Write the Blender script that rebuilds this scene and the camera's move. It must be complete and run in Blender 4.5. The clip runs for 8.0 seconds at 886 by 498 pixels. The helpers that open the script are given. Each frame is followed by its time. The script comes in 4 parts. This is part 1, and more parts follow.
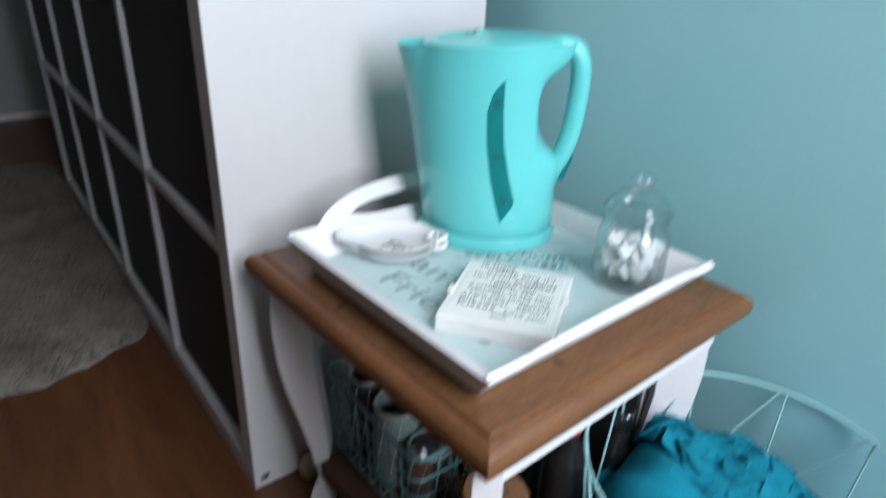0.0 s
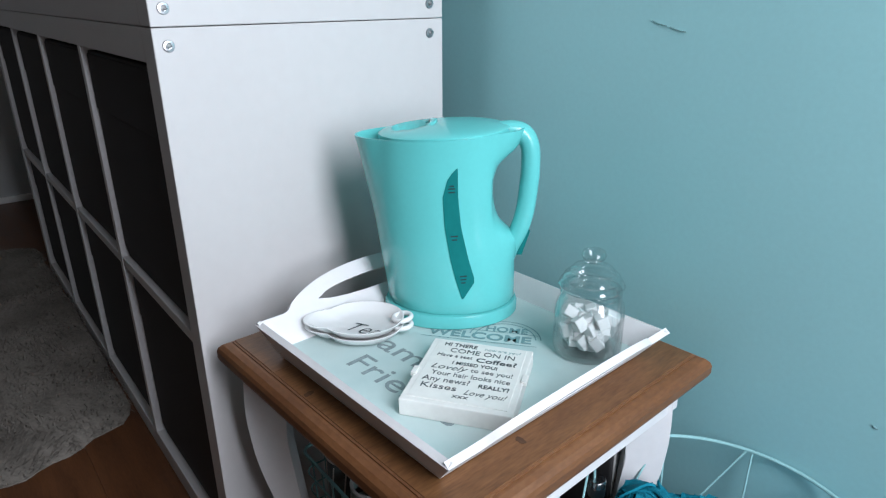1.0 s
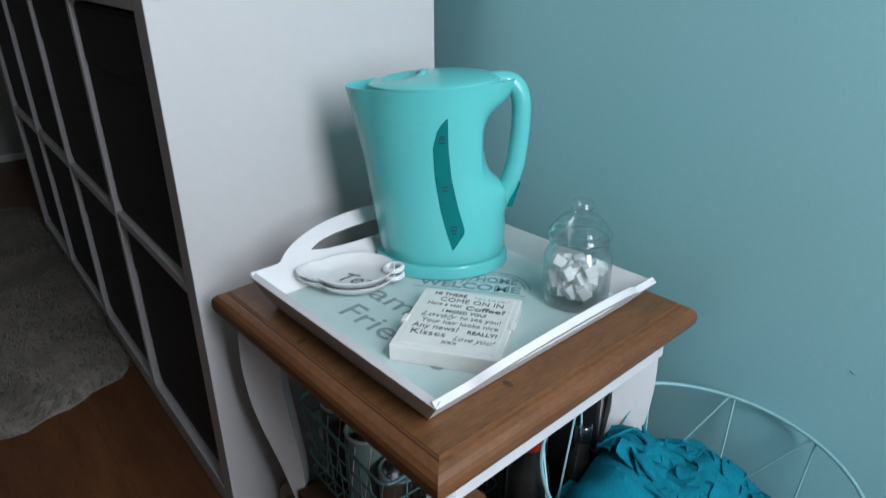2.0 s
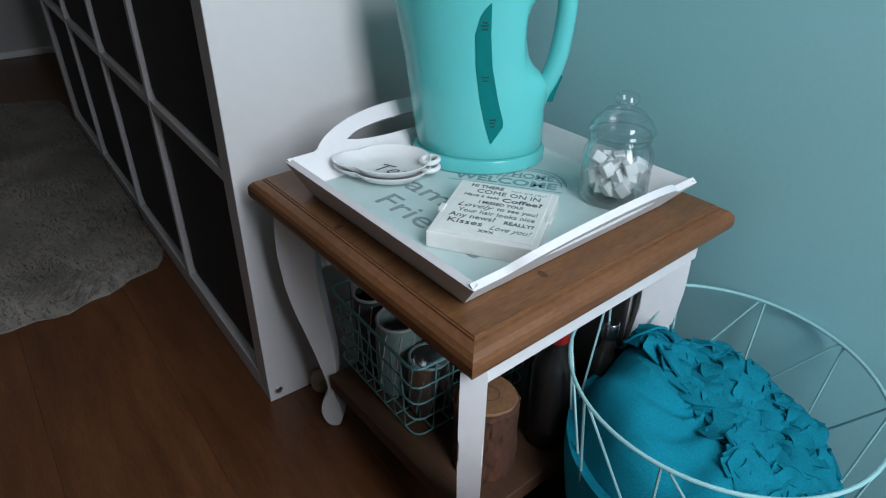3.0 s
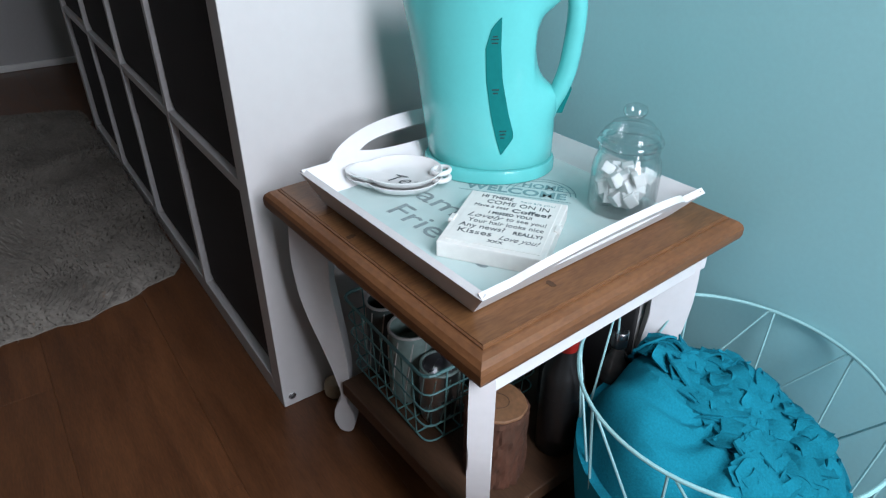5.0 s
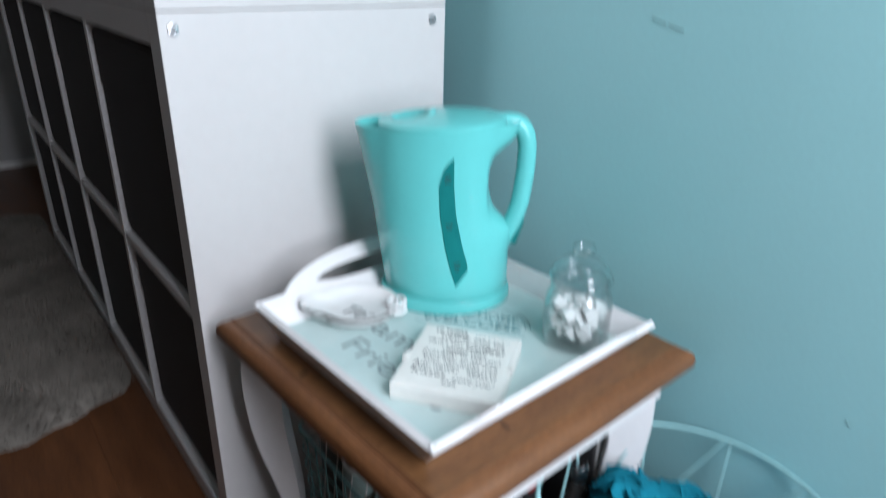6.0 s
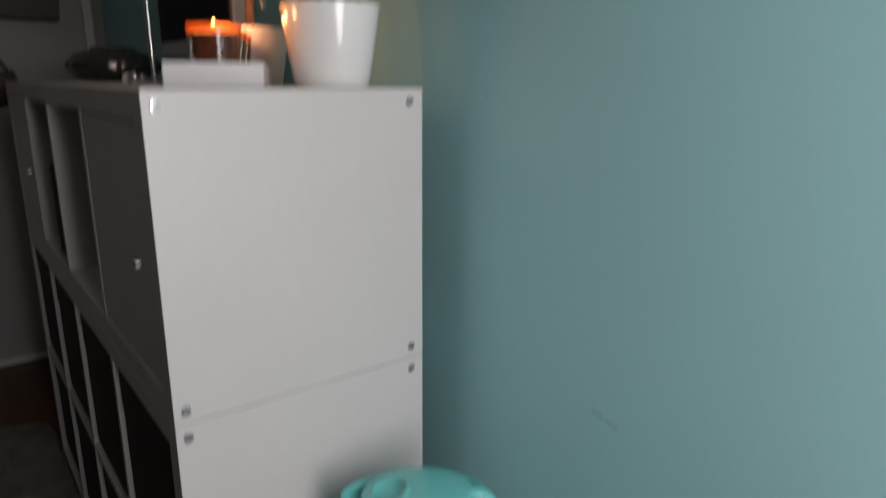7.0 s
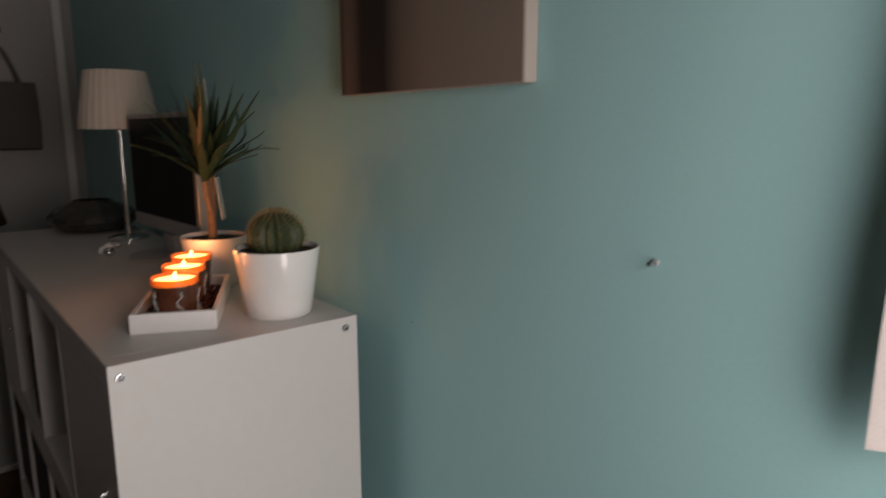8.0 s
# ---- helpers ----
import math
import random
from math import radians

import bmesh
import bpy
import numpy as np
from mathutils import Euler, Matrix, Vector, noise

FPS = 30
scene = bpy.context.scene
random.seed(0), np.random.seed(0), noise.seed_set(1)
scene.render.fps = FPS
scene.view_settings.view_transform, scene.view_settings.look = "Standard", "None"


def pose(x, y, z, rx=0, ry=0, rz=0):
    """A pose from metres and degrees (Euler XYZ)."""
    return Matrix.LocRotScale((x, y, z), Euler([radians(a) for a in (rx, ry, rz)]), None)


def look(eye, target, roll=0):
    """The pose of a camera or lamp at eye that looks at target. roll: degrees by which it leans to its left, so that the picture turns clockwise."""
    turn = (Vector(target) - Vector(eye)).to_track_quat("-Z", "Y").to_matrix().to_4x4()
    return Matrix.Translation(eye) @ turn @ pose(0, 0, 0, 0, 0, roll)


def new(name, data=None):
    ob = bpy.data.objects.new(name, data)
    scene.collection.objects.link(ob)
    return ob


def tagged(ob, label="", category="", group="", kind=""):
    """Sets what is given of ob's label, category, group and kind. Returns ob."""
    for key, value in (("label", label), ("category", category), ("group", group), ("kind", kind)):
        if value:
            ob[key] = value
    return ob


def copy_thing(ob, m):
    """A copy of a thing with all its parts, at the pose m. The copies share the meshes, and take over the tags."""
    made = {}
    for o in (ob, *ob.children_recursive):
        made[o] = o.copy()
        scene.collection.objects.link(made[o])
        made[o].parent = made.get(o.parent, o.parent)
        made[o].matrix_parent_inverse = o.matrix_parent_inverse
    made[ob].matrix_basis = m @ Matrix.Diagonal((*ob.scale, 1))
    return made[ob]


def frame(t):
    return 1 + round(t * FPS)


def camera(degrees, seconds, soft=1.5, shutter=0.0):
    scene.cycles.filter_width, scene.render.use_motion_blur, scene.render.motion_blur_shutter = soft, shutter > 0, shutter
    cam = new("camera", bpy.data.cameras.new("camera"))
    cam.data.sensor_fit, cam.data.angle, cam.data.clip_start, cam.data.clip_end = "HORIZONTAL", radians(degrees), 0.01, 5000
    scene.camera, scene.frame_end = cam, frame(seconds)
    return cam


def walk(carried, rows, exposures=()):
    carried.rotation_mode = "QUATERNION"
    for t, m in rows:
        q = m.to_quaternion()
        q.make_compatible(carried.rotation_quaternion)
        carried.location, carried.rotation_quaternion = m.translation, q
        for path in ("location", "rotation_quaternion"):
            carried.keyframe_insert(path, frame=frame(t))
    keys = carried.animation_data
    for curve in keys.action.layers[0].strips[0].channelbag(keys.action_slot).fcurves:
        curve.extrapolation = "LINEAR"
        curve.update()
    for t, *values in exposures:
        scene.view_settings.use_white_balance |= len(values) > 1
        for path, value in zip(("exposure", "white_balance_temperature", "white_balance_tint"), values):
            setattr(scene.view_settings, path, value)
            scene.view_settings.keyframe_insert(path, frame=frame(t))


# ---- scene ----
cam = camera(68.5, 8.0, soft=1.15, shutter=0.6)
PATH = [
    (0, (0.72, -0.624, 0.76), (-0.696, 0.48, -0.12), 2.5),
    (0.3, (0.732, -0.614, 0.8), (-0.705, 0.552, 0.042), 2.4),
    (0.5, (0.743, -0.611, 0.803), (-0.722, 0.508, 0.026), 0.2),
    (0.6, (0.743, -0.61, 0.805), (-0.71, 0.533, 0.041), 0.2),
    (1, (0.749, -0.606, 0.801), (-0.704, 0.556, 0.067), -0.3),
    (1.2, (0.755, -0.6, 0.802), (-0.702, 0.56, 0.073), -0.9),
    (2.3, (0.764, -0.617, 0.785), (-0.648, 0.491, -0.099), 0.3),
    (2.5, (0.762, -0.624, 0.781), (-0.665, 0.442, -0.127), 0.3),
    (3, (0.763, -0.629, 0.766), (-0.592, 0.388, -0.297), 0.9),
    (3.5, (0.765, -0.63, 0.766), (-0.598, 0.388, -0.285), 0.9),
    (4, (0.768, -0.631, 0.764), (-0.585, 0.378, -0.309), 0.3),
    (4.2, (0.769, -0.631, 0.768), (-0.596, 0.351, -0.314), 0.3),
    (5.5, (0.776, -0.629, 0.784), (-0.618, 0.407, -0.207), 0.8),
    (5.8, (0.778, -0.616, 0.801), (-0.591, 0.52, -0.112), 1.9),
    (6, (0.762, -0.606, 0.823), (-0.67, 0.533, 0.015), 1.4),
    (6.2, (0.748, -0.597, 0.849), (-0.703, 0.587, 0.146), 1.8),
    (6.4, (0.754, -0.583, 0.9), (-0.727, 0.578, 0.221), 3.4),
    (6.5, (0.765, -0.57, 0.948), (-0.74, 0.564, 0.277), 2.8),
    (6.7, (0.779, -0.561, 1.06), (-0.751, 0.561, 0.426), 1.8),
    (6.8, (0.776, -0.568, 1.117), (-0.742, 0.575, 0.491), 2.0),
    (7, (0.794, -0.586, 1.2), (-0.731, 0.606, 0.696), 0.4),
    (7.2, (0.807, -0.586, 1.304), (-0.719, 0.601, 0.792), -1.4),
    (7.4, (0.861, -0.568, 1.388), (-0.711, 0.592, 0.962), -1.3),
    (7.5, (0.873, -0.567, 1.419), (-0.706, 0.588, 1.004), -1.3),
    (7.7, (0.899, -0.57, 1.457), (-0.673, 0.603, 1.067), 0.0),
    (8, (0.919, -0.573, 1.498), (-0.599, 0.678, 1.136), -0.1),
]
EXPOSURES = [(0.0, 0.24, 6550, 16), (0.7, 0.20, 6550, 16), (1.2, 0.06, 6550, 15), (2.4, -0.30, 6450, 12), (3.0, -0.26, 6450, 12), (3.5, 0.02, 6450, 14), (4.2, 0.12, 6450, 15), (5.4, 0.27, 6550, 16), (5.9, 0.20, 6550, 16), (6.2, 0.08, 6600, 16), (6.6, -0.22, 6900, 16), (7.0, -0.82, 7600, 20), (7.4, -1.02, 8200, 23), (8.0, -1.10, 8500, 25)]
walk(cam, [(t, look(eye, target, roll)) for t, eye, target, roll in PATH], EXPOSURES)

# ---- light ----
world = bpy.data.worlds.new("sky")
scene.world = world
world.use_nodes = True
sky = world.node_tree.nodes.new("ShaderNodeTexSky")
sky.sky_type, sky.sun_disc, sky.sun_elevation, sky.sun_rotation = "NISHITA", False, radians(35), radians(200)
world.node_tree.links.new(sky.outputs[0], world.node_tree.nodes["Background"].inputs[0])
world.node_tree.nodes["Background"].inputs[1].default_value = 0.1

WALL_X = 1.45          # inner face of the window wall
WALL_Y = 0.065         # inner face of the teal wall
WIN = (-0.58, -0.08, 0.50, 1.90)   # y0, y1, z0, z1 of the window opening


def area_lamp(name, place, target, sx, sy, power, colour):
    data = bpy.data.lights.new(name, "AREA")
    data.shape, data.size, data.size_y, data.energy, data.color = "RECTANGLE", sx, sy, power, colour
    ob = new(name, data)
    ob.matrix_world = look(place, target)
    return ob


area_lamp("window_light", (WALL_X + 0.03, -0.33, 1.20), (0.0, -0.33, 0.50), 0.47, 1.34, 32.0, (0.83, 0.91, 1.0))

# ---- materials ----


def mat(name, colour, rough=0.5, metal=0.0, vary=0.12, scale=8.0, grain=120.0, bump=0.1, dark=None, stretch=(1, 1, 1), coat=0.0, island=0.0):
    """Principled paint, wood or cloth, varied at two scales, with a fine relief."""
    m = bpy.data.materials.new(name)
    m.use_nodes = True
    nt = m.node_tree
    n, l = nt.nodes, nt.links
    b = n["Principled BSDF"]
    tc = n.new("ShaderNodeTexCoord")
    mp = n.new("ShaderNodeMapping")
    mp.inputs["Scale"].default_value = stretch
    l.new(tc.outputs["Object"], mp.inputs[0])
    big, fine = n.new("ShaderNodeTexNoise"), n.new("ShaderNodeTexNoise")
    big.inputs["Scale"].default_value, big.inputs["Detail"].default_value = scale, 5
    fine.inputs["Scale"].default_value, fine.inputs["Detail"].default_value = grain, 3
    l.new(mp.outputs[0], big.inputs[0])
    l.new(mp.outputs[0], fine.inputs[0])
    both = n.new("ShaderNodeMath")
    both.operation = "MULTIPLY_ADD"
    both.inputs[1].default_value = 0.45
    l.new(fine.outputs[0], both.inputs[0])
    half = n.new("ShaderNodeMath")
    half.operation = "MULTIPLY"
    half.inputs[1].default_value = 0.55
    l.new(big.outputs[0], half.inputs[0])
    l.new(half.outputs[0], both.inputs[2])
    ramp = n.new("ShaderNodeValToRGB")
    low = dark or tuple(c * (1 - vary) for c in colour)
    high = colour if dark else tuple(min(1, c * (1 + vary * 0.5)) for c in colour)
    ramp.color_ramp.elements[0].position, ramp.color_ramp.elements[1].position = 0.32, 0.68
    ramp.color_ramp.elements[0].color, ramp.color_ramp.elements[1].color = (*low, 1), (*high, 1)
    l.new(both.outputs[0], ramp.inputs[0])
    out = ramp.outputs[0]
    if island:
        info, hsv = n.new("ShaderNodeObjectInfo"), n.new("ShaderNodeHueSaturation")
        rng = n.new("ShaderNodeMapRange")
        rng.inputs["To Min"].default_value, rng.inputs["To Max"].default_value = 1 - island, 1 + island
        l.new(info.outputs["Random"], rng.inputs[0])
        l.new(rng.outputs[0], hsv.inputs["Value"])
        l.new(out, hsv.inputs["Color"])
        out = hsv.outputs[0]
    l.new(out, b.inputs["Base Color"])
    rr = n.new("ShaderNodeMapRange")
    rr.inputs["To Min"].default_value, rr.inputs["To Max"].default_value = max(0.02, rough - 0.07), min(1, rough + 0.07)
    l.new(big.outputs[0], rr.inputs[0])
    l.new(rr.outputs[0], b.inputs["Roughness"])
    b.inputs["Metallic"].default_value = metal
    b.inputs["Coat Weight"].default_value = coat
    if bump:
        bp = n.new("ShaderNodeBump")
        bp.inputs["Strength"].default_value, bp.inputs["Distance"].default_value = bump, 0.002
        l.new(both.outputs[0], bp.inputs["Height"])
        l.new(bp.outputs[0], b.inputs["Normal"])
    return m


def clear_glass(name, tint=(1, 1, 1), gloss=1.0):
    """Thin clear glass: light passes, the rim shines."""
    m = bpy.data.materials.new(name)
    m.use_nodes = True
    n, l = m.node_tree.nodes, m.node_tree.links
    n.remove(n["Principled BSDF"])
    tr, gl, mix, fr = n.new("ShaderNodeBsdfTransparent"), n.new("ShaderNodeBsdfGlossy"), n.new("ShaderNodeMixShader"), n.new("ShaderNodeLayerWeight")
    tr.inputs[0].default_value = (*tint, 1)
    gl.inputs["Roughness"].default_value = 0.04
    fr.inputs[0].default_value = 0.5
    power = n.new("ShaderNodeMath")
    power.operation = "POWER"
    power.inputs[1].default_value = 3.0
    l.new(fr.outputs["Facing"], power.inputs[0])
    mul = n.new("ShaderNodeMath")
    mul.operation = "MULTIPLY_ADD"
    mul.inputs[1].default_value = 0.55 * gloss
    mul.inputs[2].default_value = 0.035 * gloss
    l.new(power.outputs[0], mul.inputs[0])
    l.new(mul.outputs[0], mix.inputs[0])
    l.new(tr.outputs[0], mix.inputs[1])
    l.new(gl.outputs[0], mix.inputs[2])
    l.new(mix.outputs[0], n["Material Output"].inputs[0])
    return m


def glow(name, colour, strength):
    m = bpy.data.materials.new(name)
    m.use_nodes = True
    b = m.node_tree.nodes["Principled BSDF"]
    b.inputs["Base Color"].default_value = (*colour, 1)
    b.inputs["Emission Color"].default_value = (*colour, 1)
    b.inputs["Emission Strength"].default_value = strength
    return m


TEAL_WALL = mat("teal_wall_paint", (0.325, 0.635, 0.66), 0.62, vary=0.04, scale=3, grain=170, bump=0.22)
PALE_WALL = mat("pale_wall_paint", (0.27, 0.262, 0.25), 0.7, vary=0.05, scale=3, grain=150, bump=0.2)
GREY_WALL = mat("grey_wall_paint", (0.42, 0.41, 0.405), 0.7, vary=0.06, scale=3, grain=150, bump=0.2)
CEIL = mat("ceiling_paint", (0.8, 0.79, 0.77), 0.8, vary=0.04, bump=0.1)
WHITE_LAM = mat("white_laminate", (0.60, 0.588, 0.58), 0.42, vary=0.03, scale=5, grain=60, bump=0.03)
WHITE_PAINT = mat("white_paint", (0.73, 0.72, 0.72), 0.46, vary=0.05, scale=9, grain=90, bump=0.12)
TRIM = mat("white_trim", (0.76, 0.75, 0.73), 0.45, vary=0.05, bump=0.05)
CHARCOAL = mat("charcoal_fabric", (0.032, 0.031, 0.032), 0.85, vary=0.3, scale=12, grain=600, bump=0.4)
STEEL = mat("steel", (0.55, 0.56, 0.58), 0.28, metal=1.0, vary=0.1, grain=300, bump=0.05)
CHROME = mat("chrome", (0.75, 0.75, 0.75), 0.12, metal=1.0, vary=0.05, bump=0.0)
LAMINATE = mat("floor_laminate", (0.145, 0.054, 0.019), 0.38, dark=(0.068, 0.024, 0.0085), scale=5, grain=60, bump=0.06, stretch=(1.2, 9, 9), island=0.14)
PINE = mat("stained_pine", (0.225, 0.102, 0.039), 0.42, dark=(0.105, 0.043, 0.016), scale=6, grain=48, bump=0.10, stretch=(9, 1.3, 9))
PINE_EDGE = mat("stained_pine_edge", (0.215, 0.090, 0.034), 0.40, dark=(0.12, 0.047, 0.018), scale=7, grain=55, bump=0.08, stretch=(2, 2, 9))
SHELF_WOOD = mat("brown_shelf_board", (0.095, 0.045, 0.021), 0.6, dark=(0.05, 0.023, 0.011), scale=6, grain=50, bump=0.12, stretch=(1.3, 9, 9))
KETTLE = mat("turquoise_plastic", (0.115, 0.555, 0.54), 0.24, vary=0.03, scale=10, grain=200, bump=0.015, coat=0.25)
KETTLE_DARK = mat("dark_turquoise_plastic", (0.006, 0.17, 0.165), 0.6, vary=0.1, scale=20, bump=0.0)
KETTLE_DARK.node_tree.nodes["Principled BSDF"].inputs["Specular IOR Level"].default_value = 0.0
MARK = mat("dark_teal_ink", (0.002, 0.028, 0.030), 0.6, vary=0.3, scale=60, bump=0.0)
INK = mat("grey_ink", (0.055, 0.065, 0.07), 0.6, vary=0.3, scale=60, bump=0.0)
PRINT = mat("grey_print", (0.255, 0.323, 0.332), 0.5, vary=0.35, scale=50, grain=250, bump=0.0)
STAMP = mat("faded_teal_ink", (0.192, 0.360, 0.372), 0.6, vary=0.35, scale=70, grain=300, bump=0.0)
TRAY_FLOOR = mat("pale_aqua_board", (0.56, 0.68, 0.66), 0.34, dark=(0.44, 0.58, 0.57), scale=7, grain=30, bump=0.04)
SIGN = mat("chalky_white_block", (0.80, 0.79, 0.75), 0.5, vary=0.06, scale=30, grain=120, bump=0.15)
CERAMIC = mat("white_ceramic", (0.80, 0.80, 0.79), 0.16, vary=0.03, bump=0.02, coat=0.4)
GLASS = clear_glass("jar_glass", (0.972, 0.986, 0.985), 2.3)
SUGAR = mat("sugar", (0.86, 0.86, 0.85), 0.75, vary=0.05, grain=500, bump=0.5)
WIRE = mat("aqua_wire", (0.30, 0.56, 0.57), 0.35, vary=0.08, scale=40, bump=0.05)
# about half as bright as the wire above, for the basket under the table
WIRE_DARK = mat("darker_aqua_wire", (0.13, 0.30, 0.30), 0.4, vary=0.12, scale=40, bump=0.05)
FLEECE = mat("teal_fleece", (0.004, 0.205, 0.285), 0.95, vary=0.28, scale=14, grain=420, bump=0.75)
FLEECE.node_tree.nodes["Principled BSDF"].inputs["Specular IOR Level"].default_value = 0.1
BARK = mat("bark", (0.11, 0.038, 0.019), 0.9, dark=(0.05, 0.025, 0.014), scale=30, grain=90, bump=1.0, stretch=(1, 1, 0.35))
LOG_END = mat("cut_log_end", (0.26, 0.125, 0.058), 0.7, dark=(0.17, 0.085, 0.04), scale=40, grain=160, bump=0.3)
FUR = mat("grey_fur", (0.30, 0.272, 0.235), 0.95, dark=(0.145, 0.13, 0.11), scale=9, grain=130, bump=0.5)
SOIL = mat("soil", (0.035, 0.022, 0.014), 0.95, dark=(0.012, 0.008, 0.006), scale=60, grain=200, bump=1.0)
LEAF = mat("dracaena_leaf", (0.022, 0.045, 0.020), 0.4, vary=0.4, scale=20, grain=80, bump=0.05)
TRUNK = mat("dracaena_stem", (0.22, 0.13, 0.08), 0.8, vary=0.4, scale=30, grain=100, bump=0.6)
CACTUS = mat("cactus_skin", (0.045, 0.062, 0.024), 0.6, vary=0.3, scale=30, bump=0.2)
SPINE = mat("cactus_spine", (0.26, 0.19, 0.085), 0.6, vary=0.2, bump=0.0)
CANDLE_GLASS = mat("smoky_brown_glass", (0.10, 0.03, 0.015), 0.12, vary=0.4, scale=30, bump=0.0, coat=0.4)
# orange colour paints the candle's glow into the brown glass's top band
RIM_GLOW = mat("brown_glass_candle_glow", (0.55, 0.17, 0.045), 0.35, vary=0.15, bump=0.0)
RIM_GLOW.node_tree.nodes["Principled BSDF"].inputs["Transmission Weight"].default_value = 0.75
FLAME = glow("candle_flame", (1.0, 0.50, 0.14), 30.0)
# wax emits by itself, standing in for flame light shining through it
WAX = glow("wax_flame_glow", (1.0, 0.56, 0.25), 6.0)
SHADE = mat("cream_pleated_cloth", (0.66, 0.58, 0.50), 0.85, vary=0.08, grain=300, bump=0.2)
SCREEN = mat("black_screen", (0.006, 0.006, 0.007), 0.45, vary=0.1, bump=0.0)
SCREEN.node_tree.nodes["Principled BSDF"].inputs["Specular IOR Level"].default_value = 0.12
SILVER = mat("silver_plastic", (0.42, 0.42, 0.43), 0.35, metal=0.3, vary=0.05, bump=0.02)
DARK_GLASS = mat("smoked_silver_glass", (0.10, 0.095, 0.09), 0.12, metal=0.6, vary=0.5, scale=25, bump=0.05)
LINEN = mat("grey_canvas", (0.12, 0.108, 0.095), 0.9, vary=0.15, grain=500, bump=0.4)
LEATHER = mat("dark_brown_leather", (0.055, 0.02, 0.012), 0.3, vary=0.3, scale=25, grain=200, bump=0.3)
BLACK = mat("black_plastic", (0.012, 0.012, 0.012), 0.4, vary=0.2, bump=0.05)
RED = mat("red_plastic", (0.35, 0.02, 0.015), 0.35, vary=0.15, bump=0.05)
CURTAIN = mat("white_curtain", (0.72, 0.68, 0.66), 0.9, vary=0.1, grain=400, bump=0.3)
CANVAS = mat("canvas_grey_brown", (0.22, 0.175, 0.15), 0.7, vary=0.15, scale=2.5, grain=350, bump=0.2, stretch=(4, 1, 1))
nt = CANVAS.node_tree
ramp = nt.nodes.new("ShaderNodeValToRGB")
co, sep, shift = nt.nodes.new("ShaderNodeTexCoord"), nt.nodes.new("ShaderNodeSeparateXYZ"), nt.nodes.new("ShaderNodeMapRange")
shift.inputs["From Min"].default_value, shift.inputs["From Max"].default_value = -0.2195, 0.2195
nt.links.new(co.outputs["Object"], sep.inputs[0])
nt.links.new(sep.outputs[0], shift.inputs[0])
nt.links.new(shift.outputs[0], ramp.inputs[0])
for k, (f, c) in enumerate(((0.0, (0.05, 0.035, 0.03)), (0.05, (0.13, 0.095, 0.08)), (0.10, (0.10, 0.07, 0.06)), (0.15, (0.018, 0.013, 0.012)), (0.30, (0.012, 0.010, 0.010)), (0.40, (0.13, 0.105, 0.09)), (0.55, (0.20, 0.165, 0.145)), (1.0, (0.23, 0.19, 0.165)))):
    e = ramp.color_ramp.elements[k] if k < 2 else ramp.color_ramp.elements.new(f)
    e.position, e.color = f, (*c, 1)
nt.links.new(ramp.outputs[0], nt.nodes["Principled BSDF"].inputs["Base Color"])
CANVAS_EDGE = mat("canvas_pale_edge", (0.38, 0.34, 0.31), 0.8, vary=0.1, grain=350, bump=0.2)
PAPER_MINT = mat("mint_paper", (0.20, 0.28, 0.26), 0.6, vary=0.2, scale=50, bump=0.05)
PAPER_DARK = mat("dark_pattern_paper", (0.05, 0.075, 0.075), 0.6, vary=0.4, scale=60, bump=0.05)
PAPER_WHITE = mat("white_paper", (0.45, 0.45, 0.43), 0.6, vary=0.08, bump=0.05)
BEIGE = mat("beige_wood", (0.42, 0.33, 0.22), 0.6, vary=0.15, scale=30, bump=0.1)

# ---- helpers ----


def part(name, bm, material, parent=None, label="", smooth=False):
    """One mesh object from a bmesh, under a thing or a part."""
    me = bpy.data.meshes.new(name)
    bmesh.ops.recalc_face_normals(bm, faces=bm.faces)
    bm.to_mesh(me)
    bm.free()
    if smooth:
        for p in me.polygons:
            p.use_smooth = True
        me.set_sharp_from_angle(angle=radians(38))
    for m in material if isinstance(material, (list, tuple)) else (material,):
        me.materials.append(m)
    ob = new(name, me)
    ob.parent = parent
    if label:
        tagged(ob, label)
    return ob


def thing(name, m, label, category, group="", kind=""):
    ob = new(name)
    ob.matrix_world = m
    ob.empty_display_size = 0.05
    return tagged(ob, label, category, group, kind)


def box(x0, x1, y0, y1, z0, z1, bevel=0.0015, bm=None):
    bm = bm or bmesh.new()
    r = bmesh.ops.create_cube(bm, size=1.0, matrix=Matrix.LocRotScale(((x0 + x1) / 2, (y0 + y1) / 2, (z0 + z1) / 2), None, (x1 - x0, y1 - y0, z1 - z0)))
    if bevel:
        edges = list({e for v in r["verts"] for e in v.link_edges})
        bmesh.ops.bevel(bm, geom=edges, offset=bevel, segments=2, affect="EDGES", profile=0.5)
    return bm


def loft(rings, closed=True, cap0=True, cap1=True, bm=None):
    """Faces between rings of points of equal count."""
    bm = bm or bmesh.new()
    vs = [[bm.verts.new(p) for p in ring] for ring in rings]
    n = len(vs[0])
    for a, b in zip(vs, vs[1:]):
        for i in range(n if closed else n - 1):
            j = (i + 1) % n
            bm.faces.new((a[i], a[j], b[j], b[i]))
    if cap0:
        bm.faces.new(vs[0][::-1])
    if cap1:
        bm.faces.new(vs[-1])
    return bm


